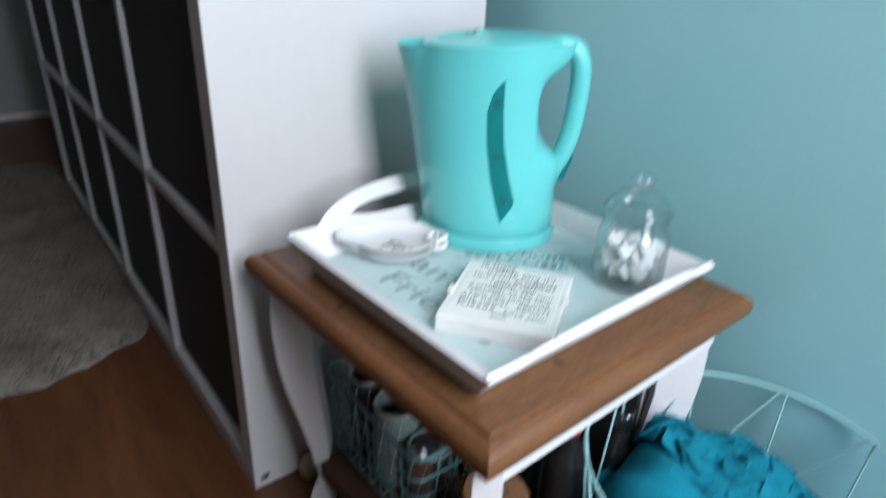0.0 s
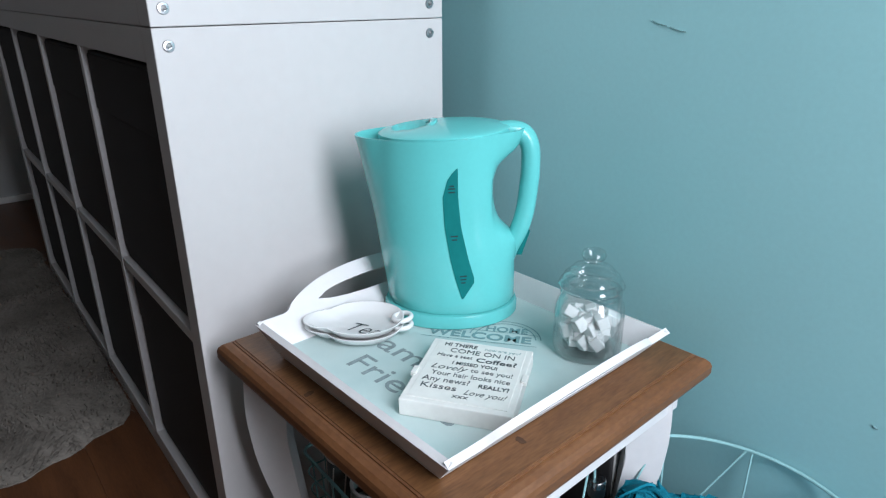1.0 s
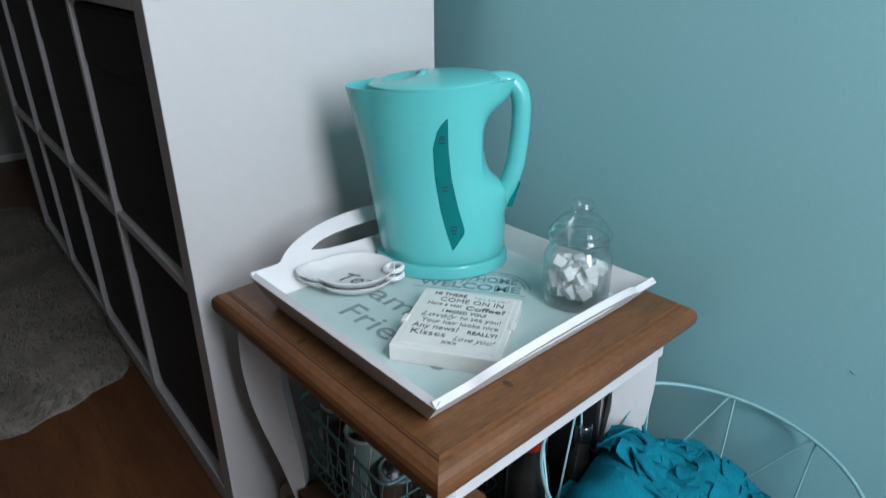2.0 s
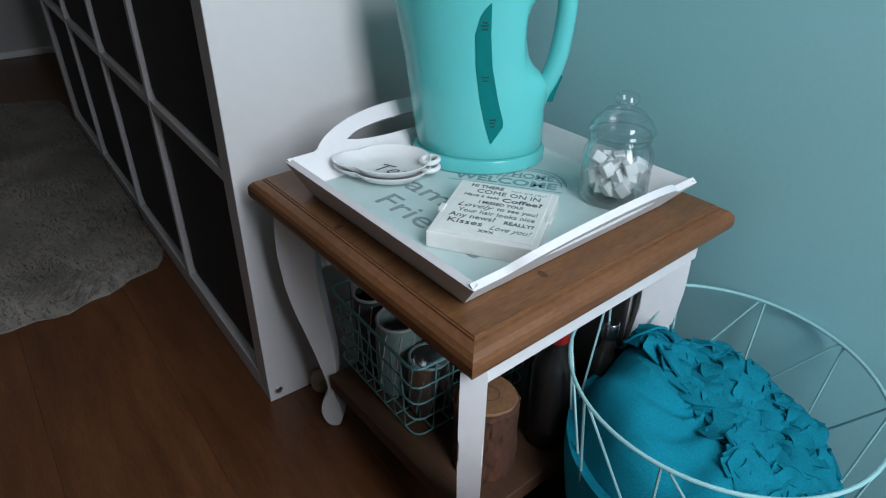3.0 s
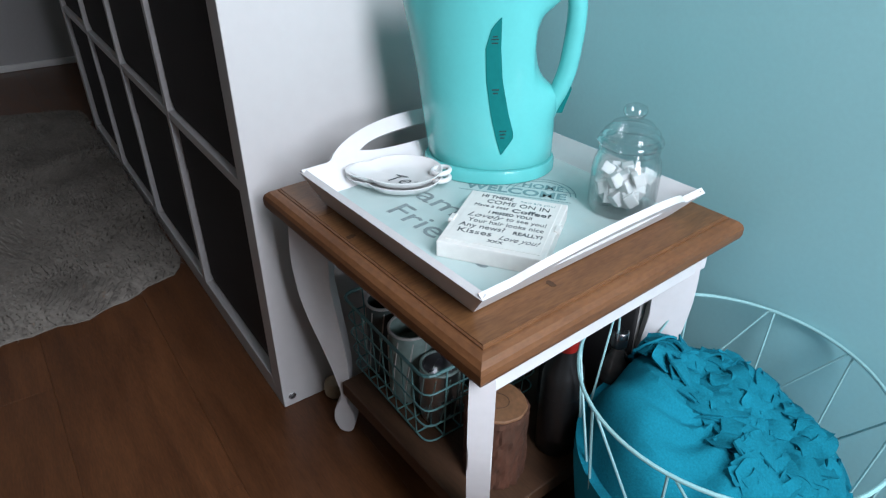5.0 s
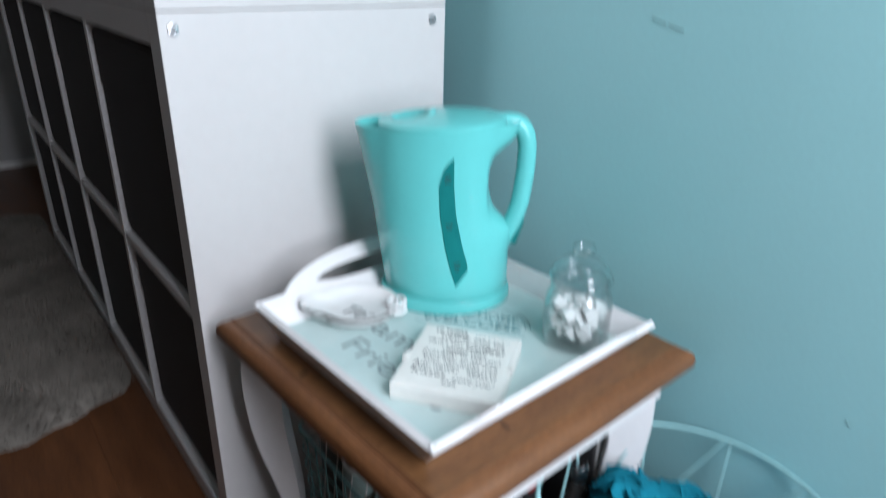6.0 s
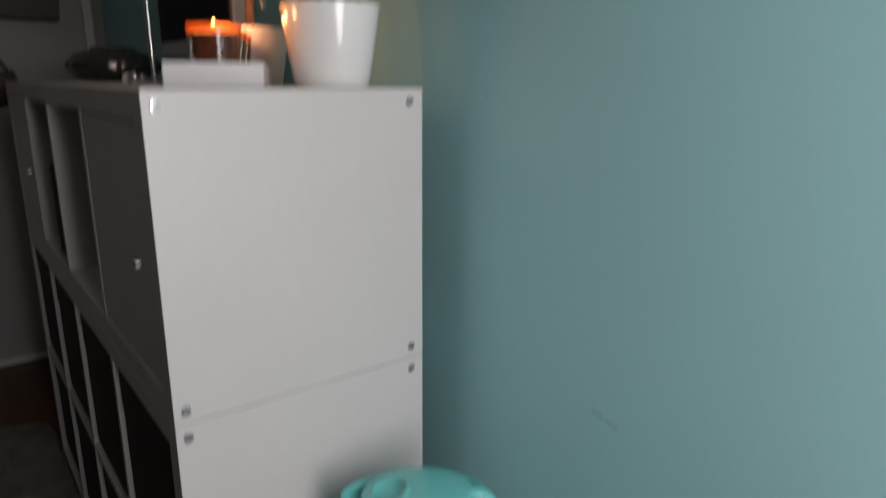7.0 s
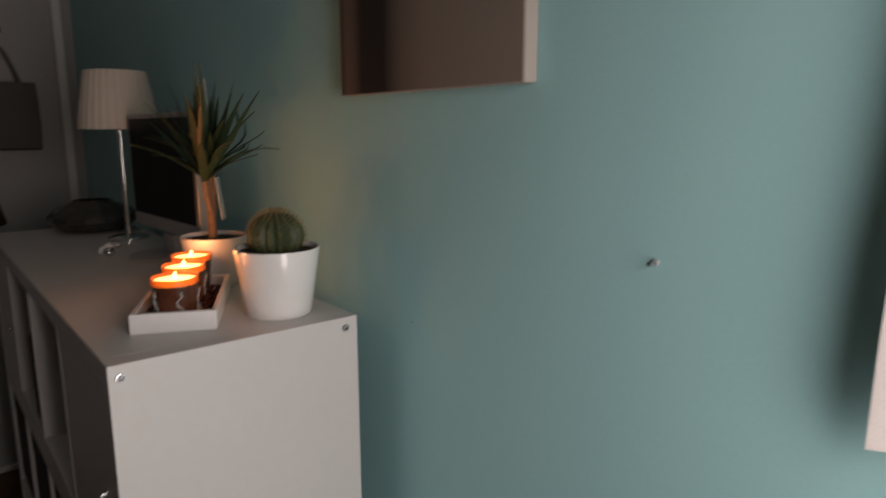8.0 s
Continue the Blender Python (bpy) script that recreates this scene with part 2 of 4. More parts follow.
def lathe(profile, seg=40, wave=None, cap0=True, cap1=True, bm=None, centre=(0, 0)):
    """A turned body from (radius, height) pairs; wave(angle, r, z) may change the radius."""
    rings = []
    for r, z in profile:
        ring = []
        for i in range(seg):
            a = 2 * math.pi * i / seg
            q = wave(a, r, z) if wave else r
            ring.append((centre[0] + q * math.cos(a), centre[1] + q * math.sin(a), z))
        rings.append(ring)
    return loft(rings, True, cap0, cap1, bm)


def tube(points, radius, seg=8, closed=False, bm=None, flat=None):
    """A round bar along points; flat gives a second radius across."""
    pts = [Vector(p) for p in points]
    rings = []
    n = len(pts)
    prev = None
    for i, p in enumerate(pts):
        a = pts[(i - 1) % n] if closed or i else p
        b = pts[(i + 1) % n] if closed or i < n - 1 else p
        d = (b - a).normalized()
        if prev is None:
            side = d.orthogonal().normalized() if abs(d.z) > 0.9 else d.cross(Vector((0, 0, 1))).normalized()
        else:
            side = (prev - d * prev.dot(d)).normalized()
        prev = side
        up = d.cross(side)
        r2 = flat or radius
        rings.append([p + side * (math.cos(t) * radius) + up * (math.sin(t) * r2) for t in (2 * math.pi * k / seg for k in range(seg))])
    if closed:
        rings.append(rings[0])
    bm = loft(rings, True, not closed, not closed, bm)
    if closed:
        bmesh.ops.remove_doubles(bm, verts=bm.verts, dist=1e-6)
    return bm


def slab(outline, z0, z1, bm=None):
    """A flat outline (x, y) raised from z0 to z1."""
    return loft([[(x, y, z0) for x, y in outline], [(x, y, z1) for x, y in outline]], True, True, True, bm)


def bezier(points, steps=8):
    """A smooth line through points (Catmull-Rom)."""
    out = []
    n = len(points)
    P = [Vector(p) for p in points]
    for i in range(n - 1):
        a, b, c, d = P[max(i - 1, 0)], P[i], P[i + 1], P[min(i + 2, n - 1)]
        for k in range(steps):
            t = k / steps
            out.append(0.5 * (2 * b + (c - a) * t + (2 * a - 5 * b + 4 * c - d) * t * t + (3 * b - 3 * c + d - a) * t ** 3))
    out.append(P[-1])
    return out


def lettering(name, text, size, m, material, parent, width=0.0, shear=0.0, bold=0.0, align="LEFT"):
    """Words in the built-in font as a thin mesh."""
    cu = bpy.data.curves.new(name, "FONT")
    cu.body, cu.size, cu.shear, cu.offset, cu.extrude, cu.align_x = text, size, shear, bold, 0.00012, align
    cu.resolution_u = 3
    tmp = new(name + "_tmp", cu)
    me = bpy.data.meshes.new_from_object(tmp.evaluated_get(bpy.context.evaluated_depsgraph_get()))
    bpy.data.objects.remove(tmp)
    bpy.data.curves.remove(cu)
    me.materials.clear()
    me.materials.append(material)
    xs = [v.co.x for v in me.vertices]
    if width and xs:
        k = width / (max(xs) - min(xs))
        for v in me.vertices:
            v.co.x *= k
    ob = new(name, me)
    ob.parent = parent
    ob.matrix_local = m
    return ob


def letters_of(word, name):
    """The letters of a word, each a mesh of its own under the word's thing."""
    bm = bmesh.new()
    bm.from_mesh(word.data)
    bmesh.ops.remove_doubles(bm, verts=bm.verts, dist=1e-6)
    bm.verts.index_update()
    bm.faces.index_update()
    left = set(bm.faces)
    while left:
        todo = [min(left, key=lambda f: f.index)]
        piece = set(todo)
        while todo:
            for e in todo.pop().edges:
                for f in e.link_faces:
                    if f not in piece:
                        piece.add(f)
                        todo.append(f)
        left -= piece
        verts = sorted({v for f in piece for v in f.verts}, key=lambda v: v.index)
        at = {v: i for i, v in enumerate(verts)}
        me = bpy.data.meshes.new(name)
        me.from_pydata([v.co[:] for v in verts], [], [[at[v] for v in f.verts] for f in sorted(piece, key=lambda f: f.index)])
        me.materials.append(word.data.materials[0])
        ob = new(name, me)
        ob.parent = word.parent
        ob.matrix_basis = word.matrix_basis.copy()
    bm.free()
    bpy.data.objects.remove(word)


# ---- the room ----
FAR_X, BACK_Y, TOP_Z = -2.39, -3.0, 2.45
floor = tagged(part("floor", box(FAR_X, WALL_X, BACK_Y, WALL_Y, -0.12, -0.012, 0), LAMINATE), "reddish brown laminate floor", "floor", kind="structure")
wall_north = tagged(part("wall_north", box(FAR_X - 0.1, WALL_X + 0.15, WALL_Y, WALL_Y + 0.12, -0.12, TOP_Z, 0), TEAL_WALL), "teal painted plaster wall with slight roller texture", "wall", kind="structure")
wall_west = tagged(part("wall_west", box(FAR_X - 0.1, FAR_X, BACK_Y, WALL_Y, -0.12, TOP_Z, 0), GREY_WALL), "pale grey painted wall behind the shelves", "wall", kind="structure")
bm = box(WALL_X, WALL_X + 0.15, BACK_Y, WIN[0], -0.12, TOP_Z, 0)
box(WALL_X, WALL_X + 0.15, WIN[1], WALL_Y, -0.12, TOP_Z, 0, bm)
box(WALL_X, WALL_X + 0.15, WIN[0], WIN[1], -0.12, WIN[2], 0, bm)
box(WALL_X, WALL_X + 0.15, WIN[0], WIN[1], WIN[3], TOP_Z, 0, bm)
wall_east = tagged(part("wall_east", bm, PALE_WALL), "pale wall with the window opening", "wall", kind="structure")
bm = box(FAR_X, WALL_X, BACK_Y - 0.1, BACK_Y, -0.12, TOP_Z, 0)
wall_south = tagged(part("wall_south", bm, PALE_WALL), "plain pale wall closing the room", "wall", kind="structure")
ceiling = tagged(part("ceiling", box(FAR_X - 0.1, WALL_X + 0.15, BACK_Y - 0.1, WALL_Y + 0.12, TOP_Z, TOP_Z + 0.1, 0), CEIL), "plain white ceiling", "ceiling", kind="structure")
tagged(part("baseboard", box(FAR_X, FAR_X + 0.014, BACK_Y, WALL_Y - 0.002, 0.0, 0.026, 0.003), TRIM), "white painted baseboard along the grey wall", "baseboard", kind="structure")
tagged(part("trim", box(FAR_X + 0.002, FAR_X + 0.022, -0.012, 0.022, 0.026, TOP_Z - 0.002, 0.003), TRIM), "white upright trim in the corner", "trim", kind="structure")
tagged(part("baseboard", box(FAR_X + 0.02, WALL_X - 0.002, WALL_Y - 0.012, WALL_Y - 0.001, 0.0, 0.055, 0.003), TEAL_WALL), "teal painted baseboard below the teal wall", "baseboard", kind="structure")

win = thing("window_1", pose(WALL_X + 0.06, 0, 0), "white framed window beside the curtain", "window", kind="structure")
y0, y1, z0, z1 = WIN
for a, b, c, d in ((y0, y1, z0, z0 + 0.05), (y0, y1, z1 - 0.05, z1), (y0, y0 + 0.05, z0 + 0.05, z1 - 0.05), (y1 - 0.05, y1, z0 + 0.05, z1 - 0.05)):
    part("window_frame", box(0, 0.05, a, b, c, d, 0.003), TRIM, win)
part("pane", box(0.02, 0.026, y0 + 0.05, y1 - 0.05, z0 + 0.05, z1 - 0.05, 0), clear_glass("pane_glass"), win)
part("window_sill", box(-0.09, 0.0, y0 - 0.03, y1 + 0.03, z0 - 0.025, z0, 0.004), TRIM, win)


# ---- shelf units ----
DEPTH, LOW, HIGH, CELL, OUT, MID = 0.396, 0.768, 1.188, 0.336, 0.038, 0.016
LENGTH = 1.468


def cell_x(i):
    """Right and left limits of cell i, counted from the end panel."""
    right = -OUT - i * (CELL + MID)
    return right, right - CELL


def screw(parent, y, z):
    bm = lathe([(0.0065, 0.0), (0.0065, 0.0010), (0.0058, 0.0018), (0.0034, 0.0020)], 20, cap1=False)
    lathe([(0.0034, 0.0020), (0.0032, -0.001)], 6, cap0=False, bm=bm)
    ob = part("screw", bm, STEEL, parent, smooth=True)
    ob.matrix_local = pose(0.0, y, z, 0, 90, 0)


def shelf_unit(z0, z1, rows, label):
    unit = thing("shelf_unit", pose(0, 0, z0), label, "shelf unit", "stacked shelf units")
    h = z1 - z0
    part("side_panel", box(-OUT, 0, -DEPTH, -0.006, 0.0005, h - 0.0005, 0.0012), WHITE_LAM, unit)
    part("side_panel", box(-LENGTH, -LENGTH + OUT, -DEPTH, -0.006, 0.0005, h - 0.0005, 0.0012), WHITE_LAM, unit)
    part("bottom_panel", box(-LENGTH + OUT, -OUT, -DEPTH, -0.006, 0.0005, OUT, 0.001), WHITE_LAM, unit)
    part("top_panel", box(-LENGTH + OUT, -OUT, -DEPTH, -0.006, h - OUT, h - 0.0005, 0.001), WHITE_LAM, unit)
    for i in range(3):
        x = cell_x(i)[1]
        part("divider", box(x - MID, x, -DEPTH, -0.006, OUT, h - OUT, 0.0008), WHITE_LAM, unit)
    if rows == 2:
        for i in range(4):
            a, b = cell_x(i)
            part("shelf", box(b, a, -DEPTH + 0.001, -0.006, h / 2 - MID / 2, h / 2 + MID / 2, 0.0008), WHITE_LAM, unit)
    for y in (-DEPTH + 0.0155, -0.029):
        for z in (0.019, h - 0.019):
            screw(unit, y, z)
    return unit


shelf_unit(0.0, LOW, 2, "white laminate cube shelf unit full of charcoal fabric boxes")
shelf_unit(LOW, HIGH, 1, "white laminate one-row shelf unit stacked on another")


def storage_box(w, d, h):
    """An open fabric box with soft walls and a folded band along the top."""
    ob = thing("storage_box", pose(0, 0, 0), "charcoal grey fabric storage box in the shelf unit", "storage box", "fabric boxes")
    rings = []
    for z, k in ((0, 0.985), (0.02, 1.0), (h * 0.5, 1.004), (h - 0.006, 1.0), (h, 0.998)):
        ring = []
        for (sx, sy) in ((1, -1), (1, 1), (-1, 1), (-1, -1)):
            for t in (-0.5, 0.5):
                ring.append((sx * w / 2 * k - sx * 0.004 * (t < 0) * (sx * sy < 0) - sx * 0.004 * (t > 0) * (sx * sy > 0), sy * d / 2 * k - sy * 0.004 * (t > 0) * (sx * sy < 0) - sy * 0.004 * (t < 0) * (sx * sy > 0), z))
        rings.append(ring)
    inner = [[(x * 0.97, y * 0.97, h) for x, y, z in rings[-1]], [(x * 0.96, y * 0.96, 0.006) for x, y, z in rings[0]]]
    part("body", loft(rings + inner, True, True, True), CHARCOAL, ob)
    part("binding", box(-w / 2 + 0.004, w / 2 - 0.004, -d / 2 - 0.002, -d / 2 + 0.002, h - 0.085, h - 0.004, 0.001), CHARCOAL, ob)
    return ob


first = storage_box(0.331, 0.374, 0.330)
k = 0
for row in range(2):
    for i in range(4):
        a, b = cell_x(i)
        m = pose((a + b) / 2 + random.uniform(-0.002, 0.002), -DEPTH / 2 - (0.0005, 0.0035)[row] + random.uniform(-0.002, 0.002), (OUT if row == 0 else LOW / 2 + MID / 2) + 0.0015, 0, 0, random.uniform(-0.15, 0.15))
        if k == 0:
            first.matrix_world = m
        else:
            copy_thing(first, m)
        k += 1


def shelf_door(i):
    a, b = cell_x(i)
    ob = thing("shelf_door", pose(b, -DEPTH + 0.012, LOW + OUT), "closed white door insert with a small steel knob", "door", "door inserts")
    part("panel", box(0.001, a - b - 0.001, -0.011, 0.005, 0.002, HIGH - LOW - 2 * OUT - 0.002, 0.0012), WHITE_LAM, ob)
    part("knob", box(a - b - 0.046, a - b - 0.032, -0.024, -0.011, 0.158, 0.168, 0.003), STEEL, ob, "small steel knob")
    return ob


shelf_door(0)
shelf_door(3)
sp = thing("speaker", pose(cell_x(2)[0] - 0.075, -0.235, LOW + OUT), "small black speaker standing in an open cell", "speaker")
part("case", box(-0.06, 0.06, -0.15, 0.0, 0.0, 0.22, 0.006), BLACK, sp)
part("grille", box(-0.05, 0.05, -0.154, -0.150, 0.01, 0.21, 0.002), CHARCOAL, sp)
ob = thing("ornament_box", pose(cell_x(1)[0] - 0.12, -0.34, LOW + OUT), "small white box with a lid in an open cell", "box")
part("body", box(-0.03, 0.03, -0.03, 0.03, 0.0, 0.05, 0.002), WHITE_PAINT, ob)
part("lid", box(-0.032, 0.032, -0.032, 0.032, 0.05, 0.064, 0.002), WHITE_PAINT, ob)
part("clasp", box(0.030, 0.034, -0.008, 0.008, 0.038, 0.054, 0.001), STEEL, ob)

# ---- side table ----
TX0, TX1, TY0, TY1, TZ = 0.036, 0.457, -0.367, 0.0446, 0.412
YAW = 3.1   # the table stands a little askew, turned about its front corner
SKEW = pose(TX1, TY0, 0, 0, 0, YAW) @ pose(-TX1, -TY0, 0)
table = thing("side_table", SKEW, "side table with white curved legs and brown stained wooden top", "table")
rings = []
for inset, z in ((0.030, 0.3825), (0.006, 0.3810), (0.0015, 0.383), (0.0, 0.3875), (0.0, 0.396), (0.0018, 0.4010), (0.0062, 0.4055), (0.0120, 0.4080), (0.0150, 0.4084), (0.0152, 0.4100), (0.0175, 0.4108)):
    rings.append([(TX0 + inset, TY0 + inset, z), (TX1 - inset, TY0 + inset, z), (TX1 - inset, TY1 - inset, z), (TX0 + inset, TY1 - inset, z)])
top = part("tabletop", loft(rings), PINE_EDGE, table, "stained pine top with a moulded edge")
nb = 4
for i in range(nb):
    xa = TX0 + 0.0172 + i * (TX1 - TX0 - 0.0344) / nb
    xb = TX0 + 0.0172 + (i + 1) * (TX1 - TX0 - 0.0344) / nb
    ob = part("plank", box(xa + 0.0001, xb - 0.0001, TY0 + 0.0172, TY1 - 0.0172, 0.4090, TZ - 0.0002 * (i % 2), 0.0004), PINE, top)
for x, y in ((0.411, -0.236), (0.212, -0.343)):
    bm = lathe([(0.0046, 0.0), (0.0046, 0.0002)], 18, wave=lambda a, r, z: r * (1 + 0.3 * math.sin(2 * a + x * 50) + 0.1 * math.sin(5 * a)))
    ob = part("knot", bm, SHELF_WOOD, top)
    ob.matrix_local = pose(x, y, TZ)
part("apron", box(TX1 - 0.034, TX1 - 0.020, TY0 + 0.030, TY1 - 0.030, 0.343, 0.3825, 0.001), WHITE_PAINT, table, "white apron")
part("apron", box(TX0 + 0.034, TX0 + 0.048, TY0 + 0.045, TY1 - 0.045, 0.343, 0.3825, 0.001), WHITE_PAINT, table, "white apron")
part("apron", box(TX0 + 0.055, TX1 - 0.055, TY1 - 0.040, TY1 - 0.026, 0.343, 0.3825, 0.001), WHITE_PAINT, table, "white apron")


def leg_mesh():
    """Curved leg sawn from a board: outline in (outwards, up)."""
    outer = bezier([(0.047, 0.3825, 0), (0.051, 0.335, 0), (0.050, 0.280, 0), (0.040, 0.225, 0), (0.025, 0.173, 0), (0.012, 0.125, 0), (0.004, 0.085, 0), (0.006, 0.066, 0), (0.015, 0.046, 0), (0.017, 0.024, 0), (0.011, 0.006, 0), (0.003, 0.0, 0)], 5)
    inner = bezier([(-0.004, 0.0, 0), (-0.011, 0.006, 0), (-0.015, 0.024, 0), (-0.012, 0.046, 0), (-0.006, 0.066, 0), (-0.008, 0.085, 0), (-0.012, 0.125, 0), (-0.009, 0.173, 0), (-0.003, 0.225, 0), (0.002, 0.280, 0), (-0.001, 0.335, 0), (-0.010, 0.3825, 0)], 5)
    line = [(p.x, p.y) for p in outer + inner]
    bm = bmesh.new()
    t = 0.0120
    fronts = [bm.verts.new((u, -t, z)) for u, z in line]
    backs = [bm.verts.new((u, t, z)) for u, z in line]
    n = len(line)
    m = n // 2
    for s, flip in ((fronts, False), (backs, True)):
        for i in range(m - 1):
            q = (s[i], s[i + 1], s[n - 2 - i], s[n - 1 - i])
            bm.faces.new(q[::-1] if flip else q)
    for i in range(n):
        j = (i + 1) % n
        bm.faces.new((fronts[i], backs[i], backs[j], fronts[j]))
    rim = [e for e in bm.edges if len({v.co.y for v in e.verts}) == 1 and any(len({round(v.co.y, 4) for v in f.verts}) == 2 for f in e.link_faces) and len(e.link_faces) == 2]
    bmesh.ops.bevel(bm, geom=rim, offset=0.0012, segments=1, affect="EDGES")
    return bm


leg = part("leg", leg_mesh(), WHITE_PAINT, table, "white curved leg")
spots = ((TX0 + 0.060, TY0 + 0.057, 225), (TX1 - 0.043, TY0 + 0.045, 315), (TX1 - 0.060, TY1 - 0.075, 45), (TX0 + 0.060, TY1 - 0.070, 135))
for i, (x, y, a) in enumerate(spots):
    o = leg if i == 0 else new("leg", leg.data)
    if i:
        o.parent = table
        tagged(o, "white curved leg")
    o.matrix_local = pose(x, y, 0, 0, 0, a)
part("lower_shelf", box(TX0 + 0.074, TX1 - 0.036, TY0 + 0.046, TY1 - 0.060, 0.086, 0.110, 0.002), SHELF_WOOD, table, "brown stained lower board")

# ---- tray and what stands on it ----
FLOOR = 0.425
tray = thing("serving_tray", SKEW @ pose(0, 0, TZ), "white wooden serving tray with handles and printed pale aqua bottom", "tray")
AX0, AX1, AY0, AY1, WZ = 0.102, 0.428, -0.343, -0.012, 0.449 - TZ
IN = 0.016
OUT_LEFT, OUT_RIGHT = 0.028, 0.028
part("bottom", box(AX0 + OUT_LEFT - 0.002, AX1 - OUT_RIGHT + 0.002, AY0 + IN - 0.002, AY1 - IN + 0.002, FLOOR - TZ - 0.0035, FLOOR - TZ, 0.0008), TRAY_FLOOR, tray, "pale aqua printed board")


def tray_wall(length, handle, out, end_a, end_b):
    """A leaning side wall along x, its foot at the origin, leaning to -y."""
    n = 48
    t = 0.0075
    lean = Vector((0, -out, WZ - 0.002)).normalized()
    across = Vector((0, lean.z, -lean.y))
    full = math.hypot(out, WZ)
    bm = bmesh.new()

    def at(x, s, side):
        return Vector((x, 0, 0.001)) + lean * s + across * (t * side)
    cols = []
    for i in range(n + 1):
        f = i / n
        x = (f - 0.5) * length
        grow = max(0.0, 1 - (abs(f - 0.5) / 0.38) ** 2.2) if handle else 0.0
        s_top = full + 0.036 * (grow ** 0.8 if grow else 0)
        g = abs(f - 0.5) / 0.235
        hole = handle and g < 1
        if hole:
            w = math.sqrt(1 - g ** 2)
            mid = full + 0.004
            cols.append((x, (0, mid - 0.008 * w, mid + 0.0125 * w, s_top)))
        else:
            mid = full + 0.004 if handle else full * 0.6
            cols.append((x, (0, min(mid, s_top * 0.8), min(mid, s_top * 0.8), s_top)))

    def xs(x, s):
        k = s / full
        return x + k * (x / (length / 2)) * (end_a if x < 0 else end_b)
    verts = [[[bm.verts.new(at(xs(x, s), s, side)) for s in ss] for side in (0, 1)] for x, ss in cols]
    for i in range(n):
        a, b = verts[i], verts[i + 1]
        closed_a = (a[0][1].co - a[0][2].co).length < 1e-6
        closed_b = (b[0][1].co - b[0][2].co).length < 1e-6
        for side in (0, 1):
            bm.faces.new((a[side][0], b[side][0], b[side][1], a[side][1]))
            bm.faces.new((a[side][2], b[side][2], b[side][3], a[side][3]))
        bm.faces.new((a[0][3], b[0][3], b[1][3], a[1][3]))
        bm.faces.new((a[0][0], b[0][0], b[1][0], a[1][0]))
        if not (closed_a and closed_b):
            bm.faces.new((a[0][1], b[0][1], b[1][1], a[1][1]))
            bm.faces.new((a[0][2], b[0][2], b[1][2], a[1][2]))
    for e in (verts[0], verts[-1]):
        bm.faces.new((e[0][0], e[0][1], e[1][1], e[1][0]))
        bm.faces.new((e[0][2], e[0][3], e[1][3], e[1][2]))
    bmesh.ops.remove_doubles(bm, verts=bm.verts, dist=1e-5)
    return bm


fx0, fx1, fy0, fy1 = AX0 + OUT_LEFT, AX1 - OUT_RIGHT, AY0 + IN, AY1 - IN
cx, cy, wx, wy = (fx0 + fx1) / 2, (fy0 + fy1) / 2, fx1 - fx0, fy1 - fy0
for name, length, handle, out, ea, eb, m in (
        ("side_wall", wx, False, IN, OUT_LEFT * 0.995, OUT_RIGHT * 0.995, pose(cx, fy0, 0, 0, 0, 0)),
        ("side_wall", wx, False, IN, OUT_RIGHT * 0.995, OUT_LEFT * 0.995, pose(cx, fy1, 0, 0, 0, 180)),
        ("handle_wall", wy, True, OUT_RIGHT, IN * 0.995, IN * 0.995, pose(fx1, cy, 0, 0, 0, 90)),
        ("handle_wall", wy, True, OUT_LEFT, IN * 0.995, IN * 0.995, pose(fx0, cy, 0, 0, 0, 270))):
    ob = part(name, tray_wall(length, handle, out, ea, eb), WHITE_PAINT, tray, "white side with an oval hand hole" if handle else "white slanting side", smooth=True)
    ob.matrix_local = m
PRINT_Z = FLOOR - TZ + 0.0004
letters_of(lettering("printed_word", "Friends", 0.042, pose(0.2035, -0.2925, PRINT_Z, 0, 0, 3), PRINT, tray, width=0.158), "printed_letter")
letters_of(lettering("printed_word", "Family", 0.042, pose(0.168, -0.247, PRINT_Z, 0, 0, 3), PRINT, tray, width=0.145), "printed_letter")
letters_of(lettering("printed_word", "WELCOME", 0.021, pose(0.2147, -0.1816, PRINT_Z, 0, 0, 35), STAMP, tray, width=0.123, bold=0.0006), "printed_letter")
letters_of(lettering("printed_word", "HOME", 0.017, pose(0.2557, -0.1266, PRINT_Z, 0, 0, 35), STAMP, tray, width=0.05, bold=0.0004), "printed_letter")
sc, sa = Vector((0.2857, -0.1246)), radians(35)
for r in (0.042, 0.036):
    arc = [(sc.x + r * math.cos(sa + t), sc.y + r * math.sin(sa + t), 0) for t in (math.pi * (0.03 + 0.94 * k / 30) for k in range(31))]
    ob = part("printed_arc", tube(arc, 0.0007, 4, flat=0.0001), STAMP, tray)
    ob.matrix_local = pose(0, 0, PRINT_Z + 0.0002)
for off in (-0.006, 0.020):
    d, nrm = Vector((math.cos(sa), math.sin(sa))), Vector((-math.sin(sa), math.cos(sa)))
    a, b = Vector((0.2147, -0.1816)) + nrm * off - d * 0.006, Vector((0.2147, -0.1816)) + nrm * off + d * 0.129
    ob = part("printed_line", tube([(a.x, a.y, 0), (b.x, b.y, 0)], 0.0006, 4, flat=0.0001), STAMP, tray)
    ob.matrix_local = pose(0, 0, PRINT_Z + 0.0002)

